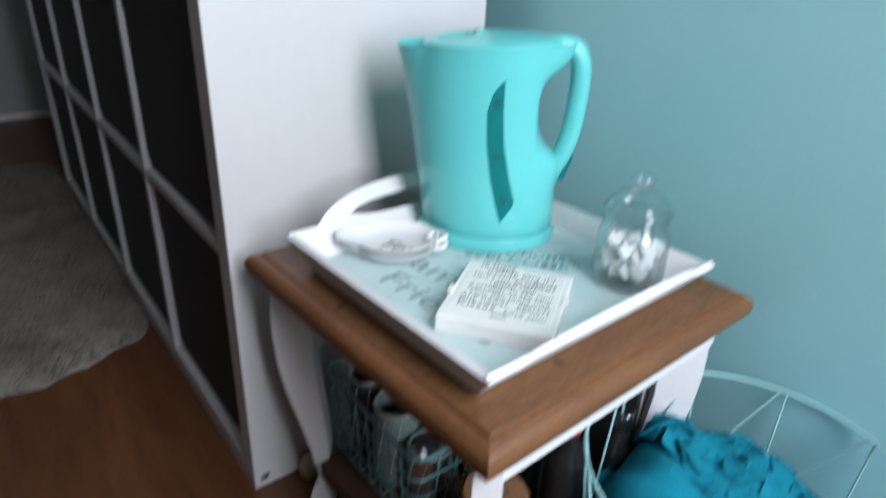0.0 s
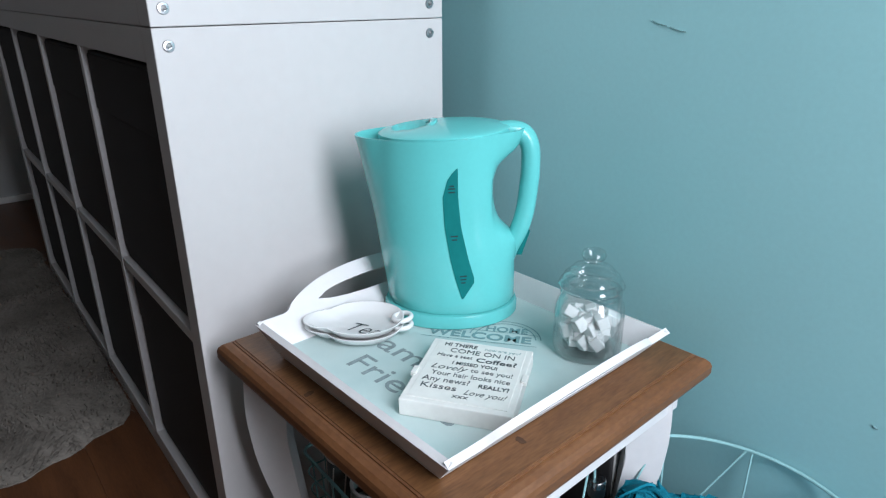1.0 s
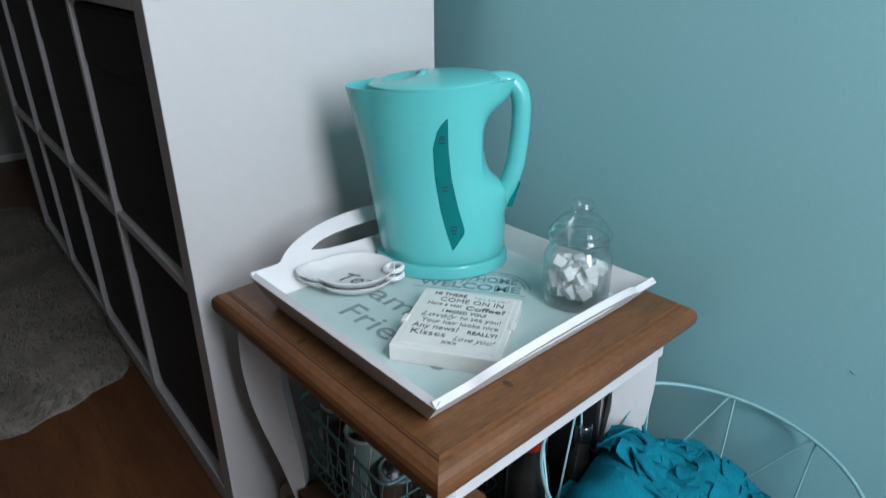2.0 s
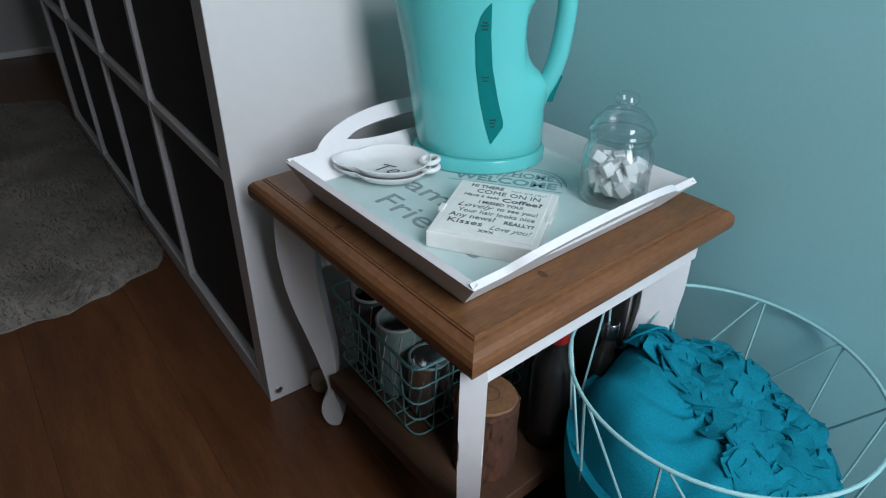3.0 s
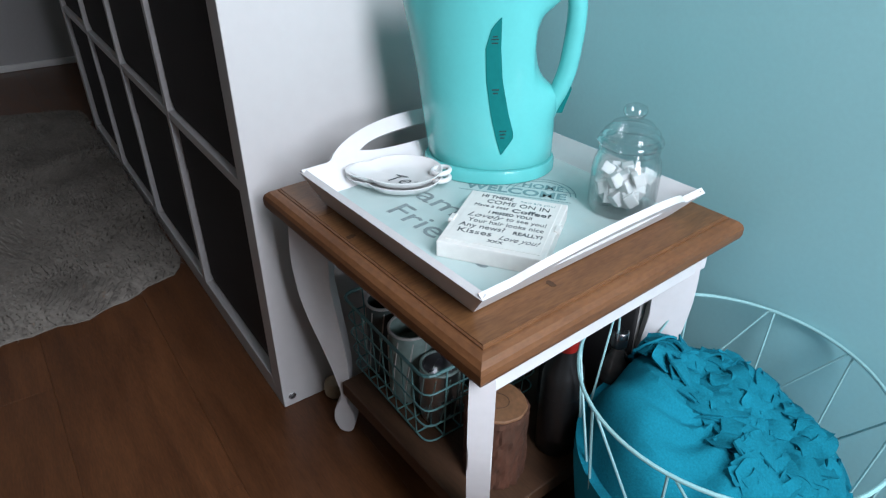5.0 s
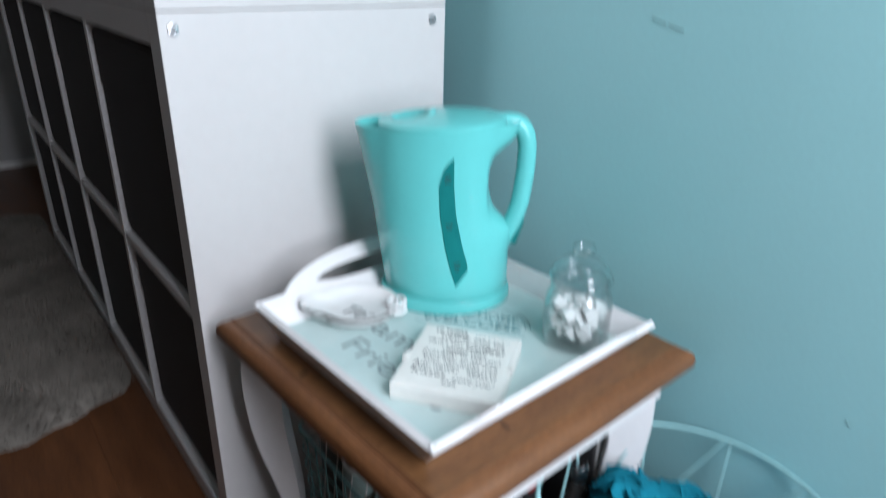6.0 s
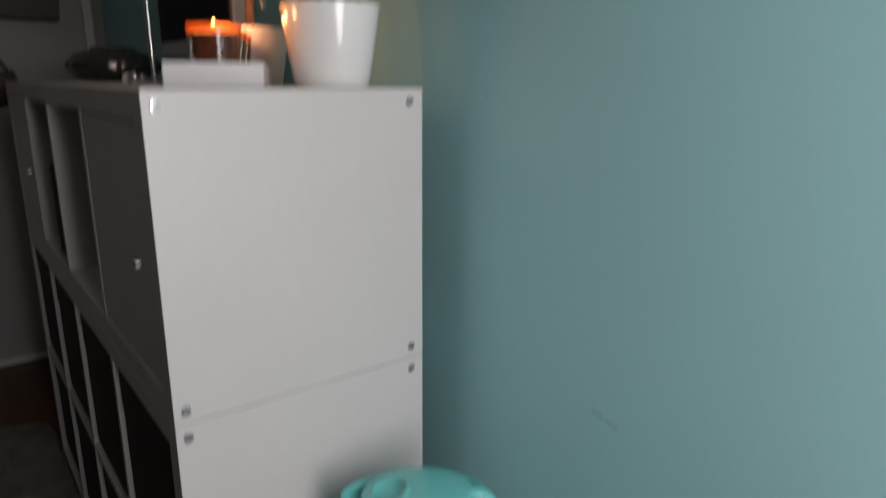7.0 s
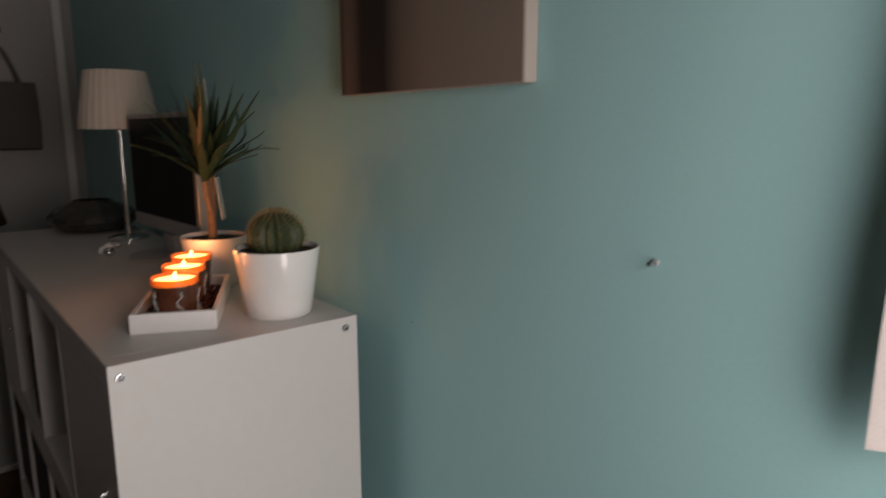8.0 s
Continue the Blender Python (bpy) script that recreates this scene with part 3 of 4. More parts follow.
# kettle: x of its own axes points to the spout, y to the window side
KANG = math.degrees(math.atan2(-0.78, -0.626))
kettle = thing("kettle", pose(0.167, -0.128, FLOOR, 0, 0, KANG) @ Matrix.Diagonal((1.015, 0.80, 1.025, 1.0)), "turquoise plastic electric kettle with a water window on the tray", "kettle")
K_H = (0.016, 0.03, 0.05, 0.07, 0.09, 0.105, 0.125, 0.15, 0.17, 0.185, 0.198, 0.212, 0.222)
K_L = (0.0765, 0.0785, 0.0812, 0.0840, 0.0868, 0.0888, 0.0912, 0.0938, 0.0950, 0.0952, 0.0950, 0.0945, 0.094)
K_B = (0.0790, 0.0785, 0.0770, 0.0745, 0.0705, 0.0670, 0.0630, 0.0625, 0.0625, 0.0635, 0.0650, 0.0670, 0.0690)
G_H = (0.016, 0.05, 0.066, 0.080, 0.093, 0.103, 0.112, 0.125, 0.15, 0.17, 0.185, 0.195, 0.205, 0.222)
G_R = (0.0790, 0.0785, 0.0780, 0.0800, 0.0795, 0.0720, 0.0610, 0.0535, 0.0490, 0.0500, 0.0560, 0.0670, 0.0790, 0.0850)


def k_section(h):
    left, right = float(np.interp(h, K_H, K_L)), float(np.interp(h, K_H, K_B))
    return (left - right) / 2, (left + right) / 2


def k_ring(h, shrink=0.0, n=72):
    c, r = k_section(h)
    root = float(np.interp(h, G_H, G_R)) - float(np.interp(h, K_H, K_B))
    r -= shrink
    ring = []
    for i in range(n):
        a = 2 * math.pi * i / n
        near = math.cos(a)
        beak = max(0.0, (near - 0.80) / 0.20)
        lift = max(0.0, (h - 0.12) / 0.10)
        q = r + 0.016 * beak ** 1.3 * lift ** 1.6 + root * max(0.0, (-near - 0.80) / 0.20) ** 0.7
        up = 0.0 if h < 0.2 else (h - 0.2) / 0.022 * (0.004 * -near)
        ring.append((c + q * near, 0.97 * q * math.sin(a), h + up))
    return ring


rings = [k_ring(h) for h in (0.0175, 0.0195, 0.03, 0.05, 0.066, 0.080, 0.088, 0.094, 0.099, 0.104, 0.109, 0.114, 0.120, 0.130, 0.15, 0.17, 0.180, 0.186, 0.191, 0.196, 0.201, 0.207, 0.214, 0.2205, 0.222)]
rings[0] = [(x * 0.985, y * 0.985, z) for x, y, z in rings[0]]
rings += [k_ring(0.222, 0.0022), k_ring(0.212, 0.0035), k_ring(0.205, 0.004)]
part("body", loft(rings, True, True, True), KETTLE, kettle, smooth=True)
base = lathe([(0.080, 0.0), (0.0825, 0.002), (0.0825, 0.0125), (0.0805, 0.0165), (0.070, 0.0172)], 64, wave=None)
part("base", base, KETTLE, kettle, "turquoise power base", smooth=True)
# lid with a thumb hollow
LR, LC = 0.0755, 0.0075
rings = []
for q in (1.0, 1.0, 0.985, 0.95, 0.88, 0.8, 0.7, 0.6, 0.5, 0.4, 0.3, 0.2, 0.1, 0.03):
    ring = []
    for i in range(56):
        a = 2 * math.pi * i / 56
        x, y = LC + LR * q * math.cos(a), LR * q * math.sin(a)
        z = 0.2235 + 0.009 * (1 - q * q) ** 0.7 + 0.004 * -math.cos(a) * q
        u, v = (x - 0.044) / 0.023, y / 0.029
        d = u * u + v * v
        z -= 0.014 * max(0.0, 1 - d) ** 0.45
        ring.append((x, y, z - (0.010 if len(rings) == 0 else 0.0)))
    rings.append(ring)
part("lid", loft(rings, True, False, True), KETTLE, kettle, smooth=True)
part("lid_grip", tube(bezier([(0.030, -0.027, 0.2245), (0.0225, -0.018, 0.2305), (0.0195, 0.0, 0.2325), (0.0225, 0.018, 0.2305), (0.030, 0.027, 0.2245)], 5), 0.0042, 10, flat=0.0026), KETTLE, kettle, smooth=True)
hp = [(-0.050, 0, 0.2190), (-0.069, 0, 0.2215), (-0.0840, 0, 0.2170), (-0.0915, 0, 0.202), (-0.0930, 0, 0.176), (-0.0912, 0, 0.147), (-0.0880, 0, 0.122), (-0.0815, 0, 0.100), (-0.0720, 0, 0.080), (-0.0650, 0, 0.058), (-0.062, 0, 0.040)]
grip = tube(bezier(hp, 6), 0.0160, 18, flat=0.0112)
handle = part("handle", grip, KETTLE, kettle, smooth=True)
part("switch", loft([[(-0.0835 - 0.0075 * q - 0.0045 * s, y, 0.086 + s * 0.015) for s, y in ((-1, -0.006), (1, -0.006), (1, 0.006), (-1, 0.006))] for q in (-0.6, 0.7, 1.0)], True), KETTLE_DARK, kettle, "dark turquoise rocker switch")


def k_surface(s, h, lift):
    c, r = k_section(h)
    dx = s - c
    y = 0.97 * math.sqrt(max(1e-6, r * r - dx * dx))
    nrm = Vector((dx, y, 0)).normalized()
    return Vector((s, y, h)) + nrm * lift


def k_patch(limits, lift, steps=24):
    """A thin strip on the body: limits(f) gives (h, left, right)."""
    rows = []
    for i in range(steps + 1):
        h, a, b = limits(i / steps)
        rows.append([k_surface(a + (b - a) * k / 6, h, lift) for k in range(7)])
    bm = bmesh.new()
    vs = [[bm.verts.new(p) for p in r] for r in rows]
    for a, b in zip(vs, vs[1:]):
        for i in range(6):
            bm.faces.new((a[i], a[i + 1], b[i + 1], b[i]))
    low = bmesh.ops.extrude_face_region(bm, geom=list(bm.faces))
    for v in [g for g in low["geom"] if isinstance(g, bmesh.types.BMVert)]:
        v.co -= Vector((0, 1, 0)) * 0.003
    return bm


W_H = (0.038, 0.059, 0.087, 0.125, 0.160, 0.182, 0.192)
W_A = (-0.012, -0.0055, 0.0015, 0.0078, 0.0098, 0.0040, -0.0055)
W_B = (-0.0135, -0.0272, -0.0190, -0.0105, -0.0072, -0.0068, -0.0066)
window = part("water_window", k_patch(lambda f: (0.038 + 0.154 * f, float(np.interp(0.038 + 0.154 * f, W_H, W_A)), float(np.interp(0.038 + 0.154 * f, W_H, W_B))), 0.0007), KETTLE_DARK, kettle, "dark turquoise see-through strip", smooth=True)
for h, s, w in ((0.066, -0.0135, 0.008), (0.062, -0.0135, 0.007), (0.058, -0.0135, 0.005), (0.114, -0.003, 0.008), (0.110, -0.003, 0.006), (0.169, 0.0, 0.008), (0.165, 0.0, 0.007), (0.172, 0.0, 0.005)):
    part("scale_mark", k_patch(lambda f: (h + 0.0013 * f, s + w / 2, s - w / 2), 0.0012, 2), MARK, window)

# glass jar
jar = thing("glass_jar", pose(0.348, -0.079, FLOOR, 0, 0, 20), "ribbed clear glass jar with a knobbed glass lid", "jar")


def ribs(a, r, z):
    return r * (1 + (0.012 * math.cos(22 * a) if 0.006 < z < 0.056 and r > 0.034 else 0))


part("body", lathe([(0.030, 0.0), (0.0355, 0.001), (0.0378, 0.006), (0.0378, 0.02), (0.0376, 0.036), (0.0376, 0.05), (0.0365, 0.059), (0.033, 0.066), (0.0315, 0.070), (0.0335, 0.0725), (0.0325, 0.0765), (0.0300, 0.0765), (0.0292, 0.070), (0.0338, 0.060), (0.0348, 0.05), (0.0348, 0.02), (0.0340, 0.007), (0.022, 0.005)], 132, wave=ribs), GLASS, jar, smooth=True)
lid = part("lid", lathe([(0.0290, 0.0775), (0.0345, 0.0785), (0.0358, 0.0815), (0.0345, 0.0845), (0.0300, 0.0865), (0.0315, 0.0885), (0.0300, 0.0920), (0.0235, 0.0955), (0.0245, 0.0975), (0.0215, 0.1010), (0.0130, 0.1040), (0.0085, 0.1060), (0.0080, 0.1085), (0.0115, 0.1110), (0.0130, 0.1150), (0.0115, 0.1195), (0.0060, 0.1220), (0.0010, 0.1224)], 48), GLASS, jar, "clear glass lid with a ball knob", smooth=True)
part("seal", tube([(0.0322 * math.cos(t), 0.0322 * math.sin(t), 0.0772) for t in (2 * math.pi * k / 40 for k in range(40))], 0.0008, 6, closed=True), clear_glass("seal_plastic", (0.88, 0.90, 0.90)), jar)

cube_mesh = None
for i in range(40):
    a, r = random.uniform(0, 6.283), 0.0265 * math.sqrt(random.random())
    z = 0.0115 + 0.036 * (i / 40) + random.uniform(-0.002, 0.002)
    rot = (random.uniform(0, 90), random.uniform(0, 90), random.uniform(0, 90))
    if cube_mesh is None:
        ob = part("sugar_cube", box(-0.0075, 0.0075, -0.006, 0.006, -0.006, 0.006, 0.001), SUGAR)
        cube_mesh = ob.data
    else:
        ob = new("sugar_cube", cube_mesh)
    ob.matrix_world = pose(0.348 + r * math.cos(a), -0.079 + r * math.sin(a), FLOOR + z, *rot)
    tagged(ob, "small white sugar cube inside the glass jar", "sugar cube", "sugar cubes")


# tea-bag saucers
def saucer(z, turn, written):
    ob = thing("tea_saucer", pose(0.158, -0.256, z, 0, 0, turn), "white ceramic teapot-shaped tea bag saucer on the tray", "saucer", "stacked saucers")

    def outline(a, r, zz):
        k = 1 + 0.42 * max(0, math.cos(a - math.pi) - 0.86) / 0.14 * (r / 0.045) + 0.05 * max(0, math.cos(a))
        k *= 1 - 0.10 * abs(math.sin(a)) ** 2
        return r * k
    rings = [(0.022, 0.0), (0.030, 0.001), (0.040, 0.0055), (0.0462, 0.0125), (0.0472, 0.0140), (0.0458, 0.0143), (0.0438, 0.0125), (0.037, 0.0070), (0.028, 0.0042), (0.004, 0.0036)]
    dish = part("dish", lathe(rings, 56, wave=outline), CERAMIC, ob, smooth=True)
    part("loop", tube([(0.0475 + 0.0105 * math.cos(t), 0.0105 * math.sin(t) + 0.002, 0.0108 + 0.001 * math.cos(t)) for t in (2 * math.pi * k / 24 for k in range(24))], 0.0031, 10, closed=True), CERAMIC, ob, smooth=True)
    if written:
        lettering("printed_word", "Tea", 0.030, pose(-0.024, -0.010, 0.0052, 0, 0, -28), INK, dish, shear=0.45, bold=-0.0004)
    return ob


saucer(FLOOR, 52, False)
saucer(FLOOR + 0.0085, 56, True)

# block with writing
SW, SH, ST = 0.110, 0.121, 0.0185
block = thing("sign_block", pose(0.325, -0.233, FLOOR, 0, 0, 35), "small chalky white block sign with printed greetings", "sign")
part("panel", box(-SW / 2, SW / 2, -SH / 2, SH / 2, 0.0, ST, 0.0012), SIGN, block)
part("face_plate", box(-SW / 2 + 0.0065, SW / 2 - 0.0065, -SH / 2 + 0.0070, SH / 2 - 0.0030, ST - 0.001, ST + 0.0006, 0.0004), SIGN, block)
for x0, x1, yy, hh, text, bold, sh in (
        (-0.036, -0.004, 0.0455, 0.0090, "HI THERE", 0.00016, 0), (0.004, 0.038, 0.0455, 0.0062, "how are you?", -0.0001, 0),
        (-0.028, 0.034, 0.0335, 0.0115, "COME ON IN", 0.0, 0), (-0.038, -0.004, 0.0240, 0.0085, "Have a seat", 0.0, 0.1),
        (0.000, 0.038, 0.0212, 0.0108, "Coffee?", 0.00018, 0), (-0.020, 0.022, 0.0112, 0.0078, "I MISSED YOU!", 0.00014, 0),
        (-0.038, -0.004, 0.0000, 0.0125, "Lovely", -0.0001, 0.4), (0.000, 0.038, 0.0010, 0.0098, "to see you!", 0.0, 0),
        (-0.034, 0.038, -0.0110, 0.0105, "Your hair looks nice", 0.0, 0), (-0.039, 0.004, -0.0225, 0.0115, "Any news?", 0.0, 0),
        (0.012, 0.039, -0.0235, 0.0085, "REALLY?", 0.00018, 0), (-0.038, -0.006, -0.0345, 0.0120, "Kisses", 0.0, 0),
        (0.002, 0.039, -0.0375, 0.0115, "Love you!", -0.0001, 0.4), (-0.006, 0.008, -0.0450, 0.0095, "xxx", 0.0, 0)):
    lettering("printed_line", text, hh * 1.03, pose(x0 * 1.12, yy * 1.03, ST + 0.0008), STAMP if text.startswith("how") else INK, block, width=(x1 - x0) * 1.12, shear=sh, bold=bold)
for s in (-1, 1):
    part("clip", box(s * SW / 2 - 0.0030, s * SW / 2 + 0.0030, -0.010 + 0.006 * s, 0.004 + 0.006 * s, ST - 0.003, ST + 0.0016, 0.0008), SIGN, block)

# ---- below the table ----
BZ = 0.1105
wb = thing("wire_basket", pose(0, 0, BZ), "small aqua wire basket holding paper rolls on the lower board", "basket")
X0, X1, Y0, Y1, BH = 0.078, 0.279, -0.304, -0.116, 0.122
for z in (0.002, 0.031, 0.060, 0.089, BH):
    g = 0.006 * z / BH
    r = 0.0024 if z == BH else 0.0013
    c = 0.014
    pts = []
    for sx, sy, a0 in ((X1 + g, Y0 - g, -90), (X1 + g, Y1 + g, 0), (X0 - g, Y1 + g, 90), (X0 - g, Y0 - g, 180)):
        ox, oy = (sx - c if sx > 0.18 else sx + c), (sy + c if sy < -0.2 else sy - c)
        pts += [(ox + c * math.cos(radians(a0 + t)), oy + c * math.sin(radians(a0 + t)), z) for t in (0, 30, 60, 90)]
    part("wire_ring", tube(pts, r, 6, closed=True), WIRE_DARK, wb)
for k in range(1, 8):
    x = X0 + (X1 - X0) * k / 8
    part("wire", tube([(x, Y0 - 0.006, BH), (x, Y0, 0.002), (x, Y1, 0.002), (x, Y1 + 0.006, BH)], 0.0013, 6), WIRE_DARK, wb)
for k in range(1, 7):
    y = Y0 + (Y1 - Y0) * k / 7
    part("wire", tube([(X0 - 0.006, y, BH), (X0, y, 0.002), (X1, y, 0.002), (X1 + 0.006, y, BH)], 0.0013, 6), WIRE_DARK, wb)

random.seed(5)
for x, y, r, h, m, in_m, lab in ((0.150, -0.283, 0.025, 0.118, PAPER_DARK, PAPER_WHITE, "dark dotted paper cup roll"), (0.215, -0.280, 0.030, 0.112, PAPER_MINT, PAPER_WHITE, "mint patterned paper roll"),
                              (0.275, -0.272, 0.027, 0.085, STEEL, PAPER_MINT, "silver striped tin with a mint lid"), (0.155, -0.20, 0.027, 0.10, PAPER_MINT, PAPER_WHITE, "mint patterned paper roll"),
                              (0.225, -0.195, 0.028, 0.105, PAPER_DARK, PAPER_WHITE, "dark dotted paper cup roll"), (0.282, -0.19, 0.024, 0.09, PAPER_WHITE, PAPER_MINT, "white paper roll")):
    ob = thing("paper_roll", pose(x - 0.033, y + 0.014, BZ + 0.004, 0, 0, random.uniform(0, 360)), lab + " standing in the wire basket", "roll", "rolls in the basket")
    part("shell", lathe([(r * 0.96, 0.0), (r, 0.004), (r, h - 0.002), (r * 0.985, h), (r * 0.90, h), (r * 0.89, h - 0.03), (r * 0.2, h - 0.03)], 32), m, ob, smooth=True)
    part("rim", tube([(r * 0.95 * math.cos(t), r * 0.95 * math.sin(t), h + 0.0012) for t in (2 * math.pi * k / 32 for k in range(32))], 0.0022, 6, closed=True), in_m, ob, smooth=True)
    for k in range(9):
        t = 2 * math.pi * k / 9
        part("stripe", tube([(r * 1.004 * math.cos(t + q * 0.5), r * 1.004 * math.sin(t + q * 0.5), 0.006 + (h - 0.012) * q) for q in (0, 0.25, 0.5, 0.75, 1)], 0.0012, 4), in_m, ob)

log = thing("log_candle_holder", pose(0.354, -0.254, BZ) @ Matrix.Diagonal((0.82, 0.82, 1.0, 1.0)), "short round log with rough bark and sawn top", "log")
part("bark", lathe([(0.045, 0.0)] + [(0.0465, 0.004 + 0.1 * k / 18) for k in range(19)] + [(0.0440, 0.1085)], 72, wave=lambda a, r, z: r * (1 + 0.07 * noise.noise((math.cos(a) * 6, math.sin(a) * 6, z * 55)) + 0.05 * noise.noise((math.cos(a) * 16, math.sin(a) * 16, z * 90)))), BARK, log)
cut = part("sawn_top", lathe([(0.0425, 0.104), (0.0425, 0.1105), (0.0410, 0.1120), (0.030, 0.1118), (0.020, 0.1122), (0.002, 0.1120)], 44, wave=lambda a, r, z: r * (1 + 0.03 * math.sin(3 * a) + 0.012 * math.sin(11 * a))), LOG_END, log, "pale sawn wood", smooth=True)
part("growth_ring", tube([(0.016 * (1 + 0.08 * math.sin(3 * t)) * math.cos(t), 0.016 * (1 + 0.08 * math.sin(2 * t)) * math.sin(t), 0.1122) for t in (2 * math.pi * k / 36 for k in range(36))], 0.0007, 4, closed=True, flat=0.0002), SHELF_WOOD, cut)

for x, y, r, h, m, cap, lab in ((0.372, -0.165, 0.026, 0.19, BLACK, RED, "dark bottle with a red cap under the table"), (0.316, -0.115, 0.024, 0.17, PAPER_DARK, BLACK, "dark bottle with a black cap under the table"), (0.385, -0.085, 0.020, 0.16, DARK_GLASS, STEEL, "smoky glass bottle with a steel cap under the table")):
    ob = thing("bottle", pose(x, y, BZ), lab, "bottle", "bottles under the table")
    part("body", lathe([(r * 0.9, 0), (r, 0.004), (r, h * 0.62), (r * 0.9, h * 0.70), (r * 0.45, h * 0.80), (r * 0.42, h * 0.9)], 28), m, ob, smooth=True)
    part("cap", lathe([(r * 0.5, h * 0.86), (r * 0.52, h * 0.87), (r * 0.52, h * 0.99), (r * 0.46, h)], 24), cap, ob, smooth=True)
    part("label_band", lathe([(r * 1.008, h * 0.15), (r * 1.012, h * 0.16), (r * 1.012, h * 0.5), (r * 1.008, h * 0.51)], 28), BLACK, ob, smooth=True)
ob = thing("folder", pose(0.345, -0.03, BZ, 0, 0, 5), "dark grey folder standing upright under the table", "folder")
part("cover", box(-0.045, 0.028, -0.016, 0.016, 0, 0.225, 0.003), CHARCOAL, ob)
part("pages", box(-0.042, 0.029, -0.012, 0.012, 0.004, 0.218, 0.001), PAPER_WHITE, ob)
ob = thing("wooden_knob", pose(0.018, -0.315, 0.0), "small beige wooden knob lying on the floor", "knob")
part("knob", lathe([(0.011, 0.0), (0.015, 0.006), (0.0165, 0.018), (0.014, 0.030), (0.006, 0.036)], 28), BEIGE, ob, smooth=True)

# ---- round basket with the cushion ----
RC, RR, RZ, RB = Vector((0.533, -0.094)), 0.155, 0.305, 0.118
rb = thing("round_wire_basket", pose(RC.x, RC.y, 0), "round aqua wire basket on the floor beside the table", "basket")
NW = 10
part("rim", tube([(RR * math.cos(t), RR * math.sin(t), RZ) for t in (2 * math.pi * k / 72 for k in range(72))], 0.0021, 8, closed=True), WIRE, rb, smooth=True)
part("foot_ring", tube([(RB * math.cos(t), RB * math.sin(t), 0.0026) for t in (2 * math.pi * k / 60 for k in range(60))], 0.0024, 8, closed=True), WIRE, rb, smooth=True)


def rb_at(k, f):
    a = 2 * math.pi * (k + 0.917) / NW
    r = RB + (RR - RB) * f ** 0.8
    return Vector((r * math.cos(a), r * math.sin(a), 0.003 + (RZ - 0.003) * f))


for k in range(NW):
    part("upright_wire", tube([rb_at(k, f) for f in (0, 0.25, 0.5, 0.75, 1.0)], 0.0015, 6), WIRE, rb)
    part("slanting_wire", tube([rb_at(k + 0.06, 1.0), rb_at(k + 1, 0.52)], 0.0014, 6), WIRE, rb)
    part("slanting_wire", tube([rb_at(k + 1, 0.52), rb_at(k + 0.06, 0.0)], 0.0014, 6), WIRE, rb)
for t in range(4):
    a = math.pi * t / 4
    part("bottom_wire", tube([(RB * math.cos(a), RB * math.sin(a), 0.0026), (-RB * math.cos(a), -RB * math.sin(a), 0.0026)], 0.0015, 6), WIRE, rb)

cushion = thing("fleece_cushion", pose(RC.x, RC.y, 0.008), "teal fleece cushion with torn fabric ruffles stuffed in the basket", "cushion")


def cushion_height(x, y):
    """Top of the stuffed cushion above its foot."""
    q = math.hypot(x, y) / 0.147
    h = 0.246 * (1 - max(0, q) ** 7.5) ** 0.5 if q < 1 else 0
    h *= 1 - (0.10 * x + 0.05 * y) / 0.142
    h += 0.012 * noise.noise((x * 20, y * 20, 1)) + 0.005 * math.sin(x * 60 + y * 35)
    return max(0.002, h)


def fold(a, z):
    """Wrinkles running round and down the stuffed flank."""
    return 1 + 0.030 * noise.noise((math.cos(a) * 3, math.sin(a) * 3, z * 12)) + 0.016 * math.sin(7 * a + z * 38 + 2.5 * noise.noise((math.cos(a) * 2, math.sin(a) * 2, z * 9))) * min(1, z / 0.05)


rings = []
for k in range(21):
    f = k / 20
    r, z = 0.147 * (0.72 + 0.272 * min(1, f * 1.15) ** 0.55), 0.188 * f ** 1.2
    rings.append([(min(1.0, fold(a, z)) * r * math.cos(a), min(1.0, fold(a, z)) * r * math.sin(a), z) for a in (2 * math.pi * i / 96 for i in range(96))])
for q in (0.992, 0.985, 0.97, 0.95, 0.92, 0.88, 0.83, 0.77, 0.70, 0.62, 0.54, 0.46, 0.38, 0.30, 0.20, 0.10, 0.02):
    rings.append([(0.147 * q * math.cos(a), 0.147 * q * math.sin(a), max(0.189, cushion_height(0.147 * q * math.cos(a), 0.147 * q * math.sin(a)) + 0.004 * math.sin(9 * a + q * 14))) for a in (2 * math.pi * i / 96 for i in range(96))])
part("cover", loft(rings), FLEECE, cushion, smooth=True)


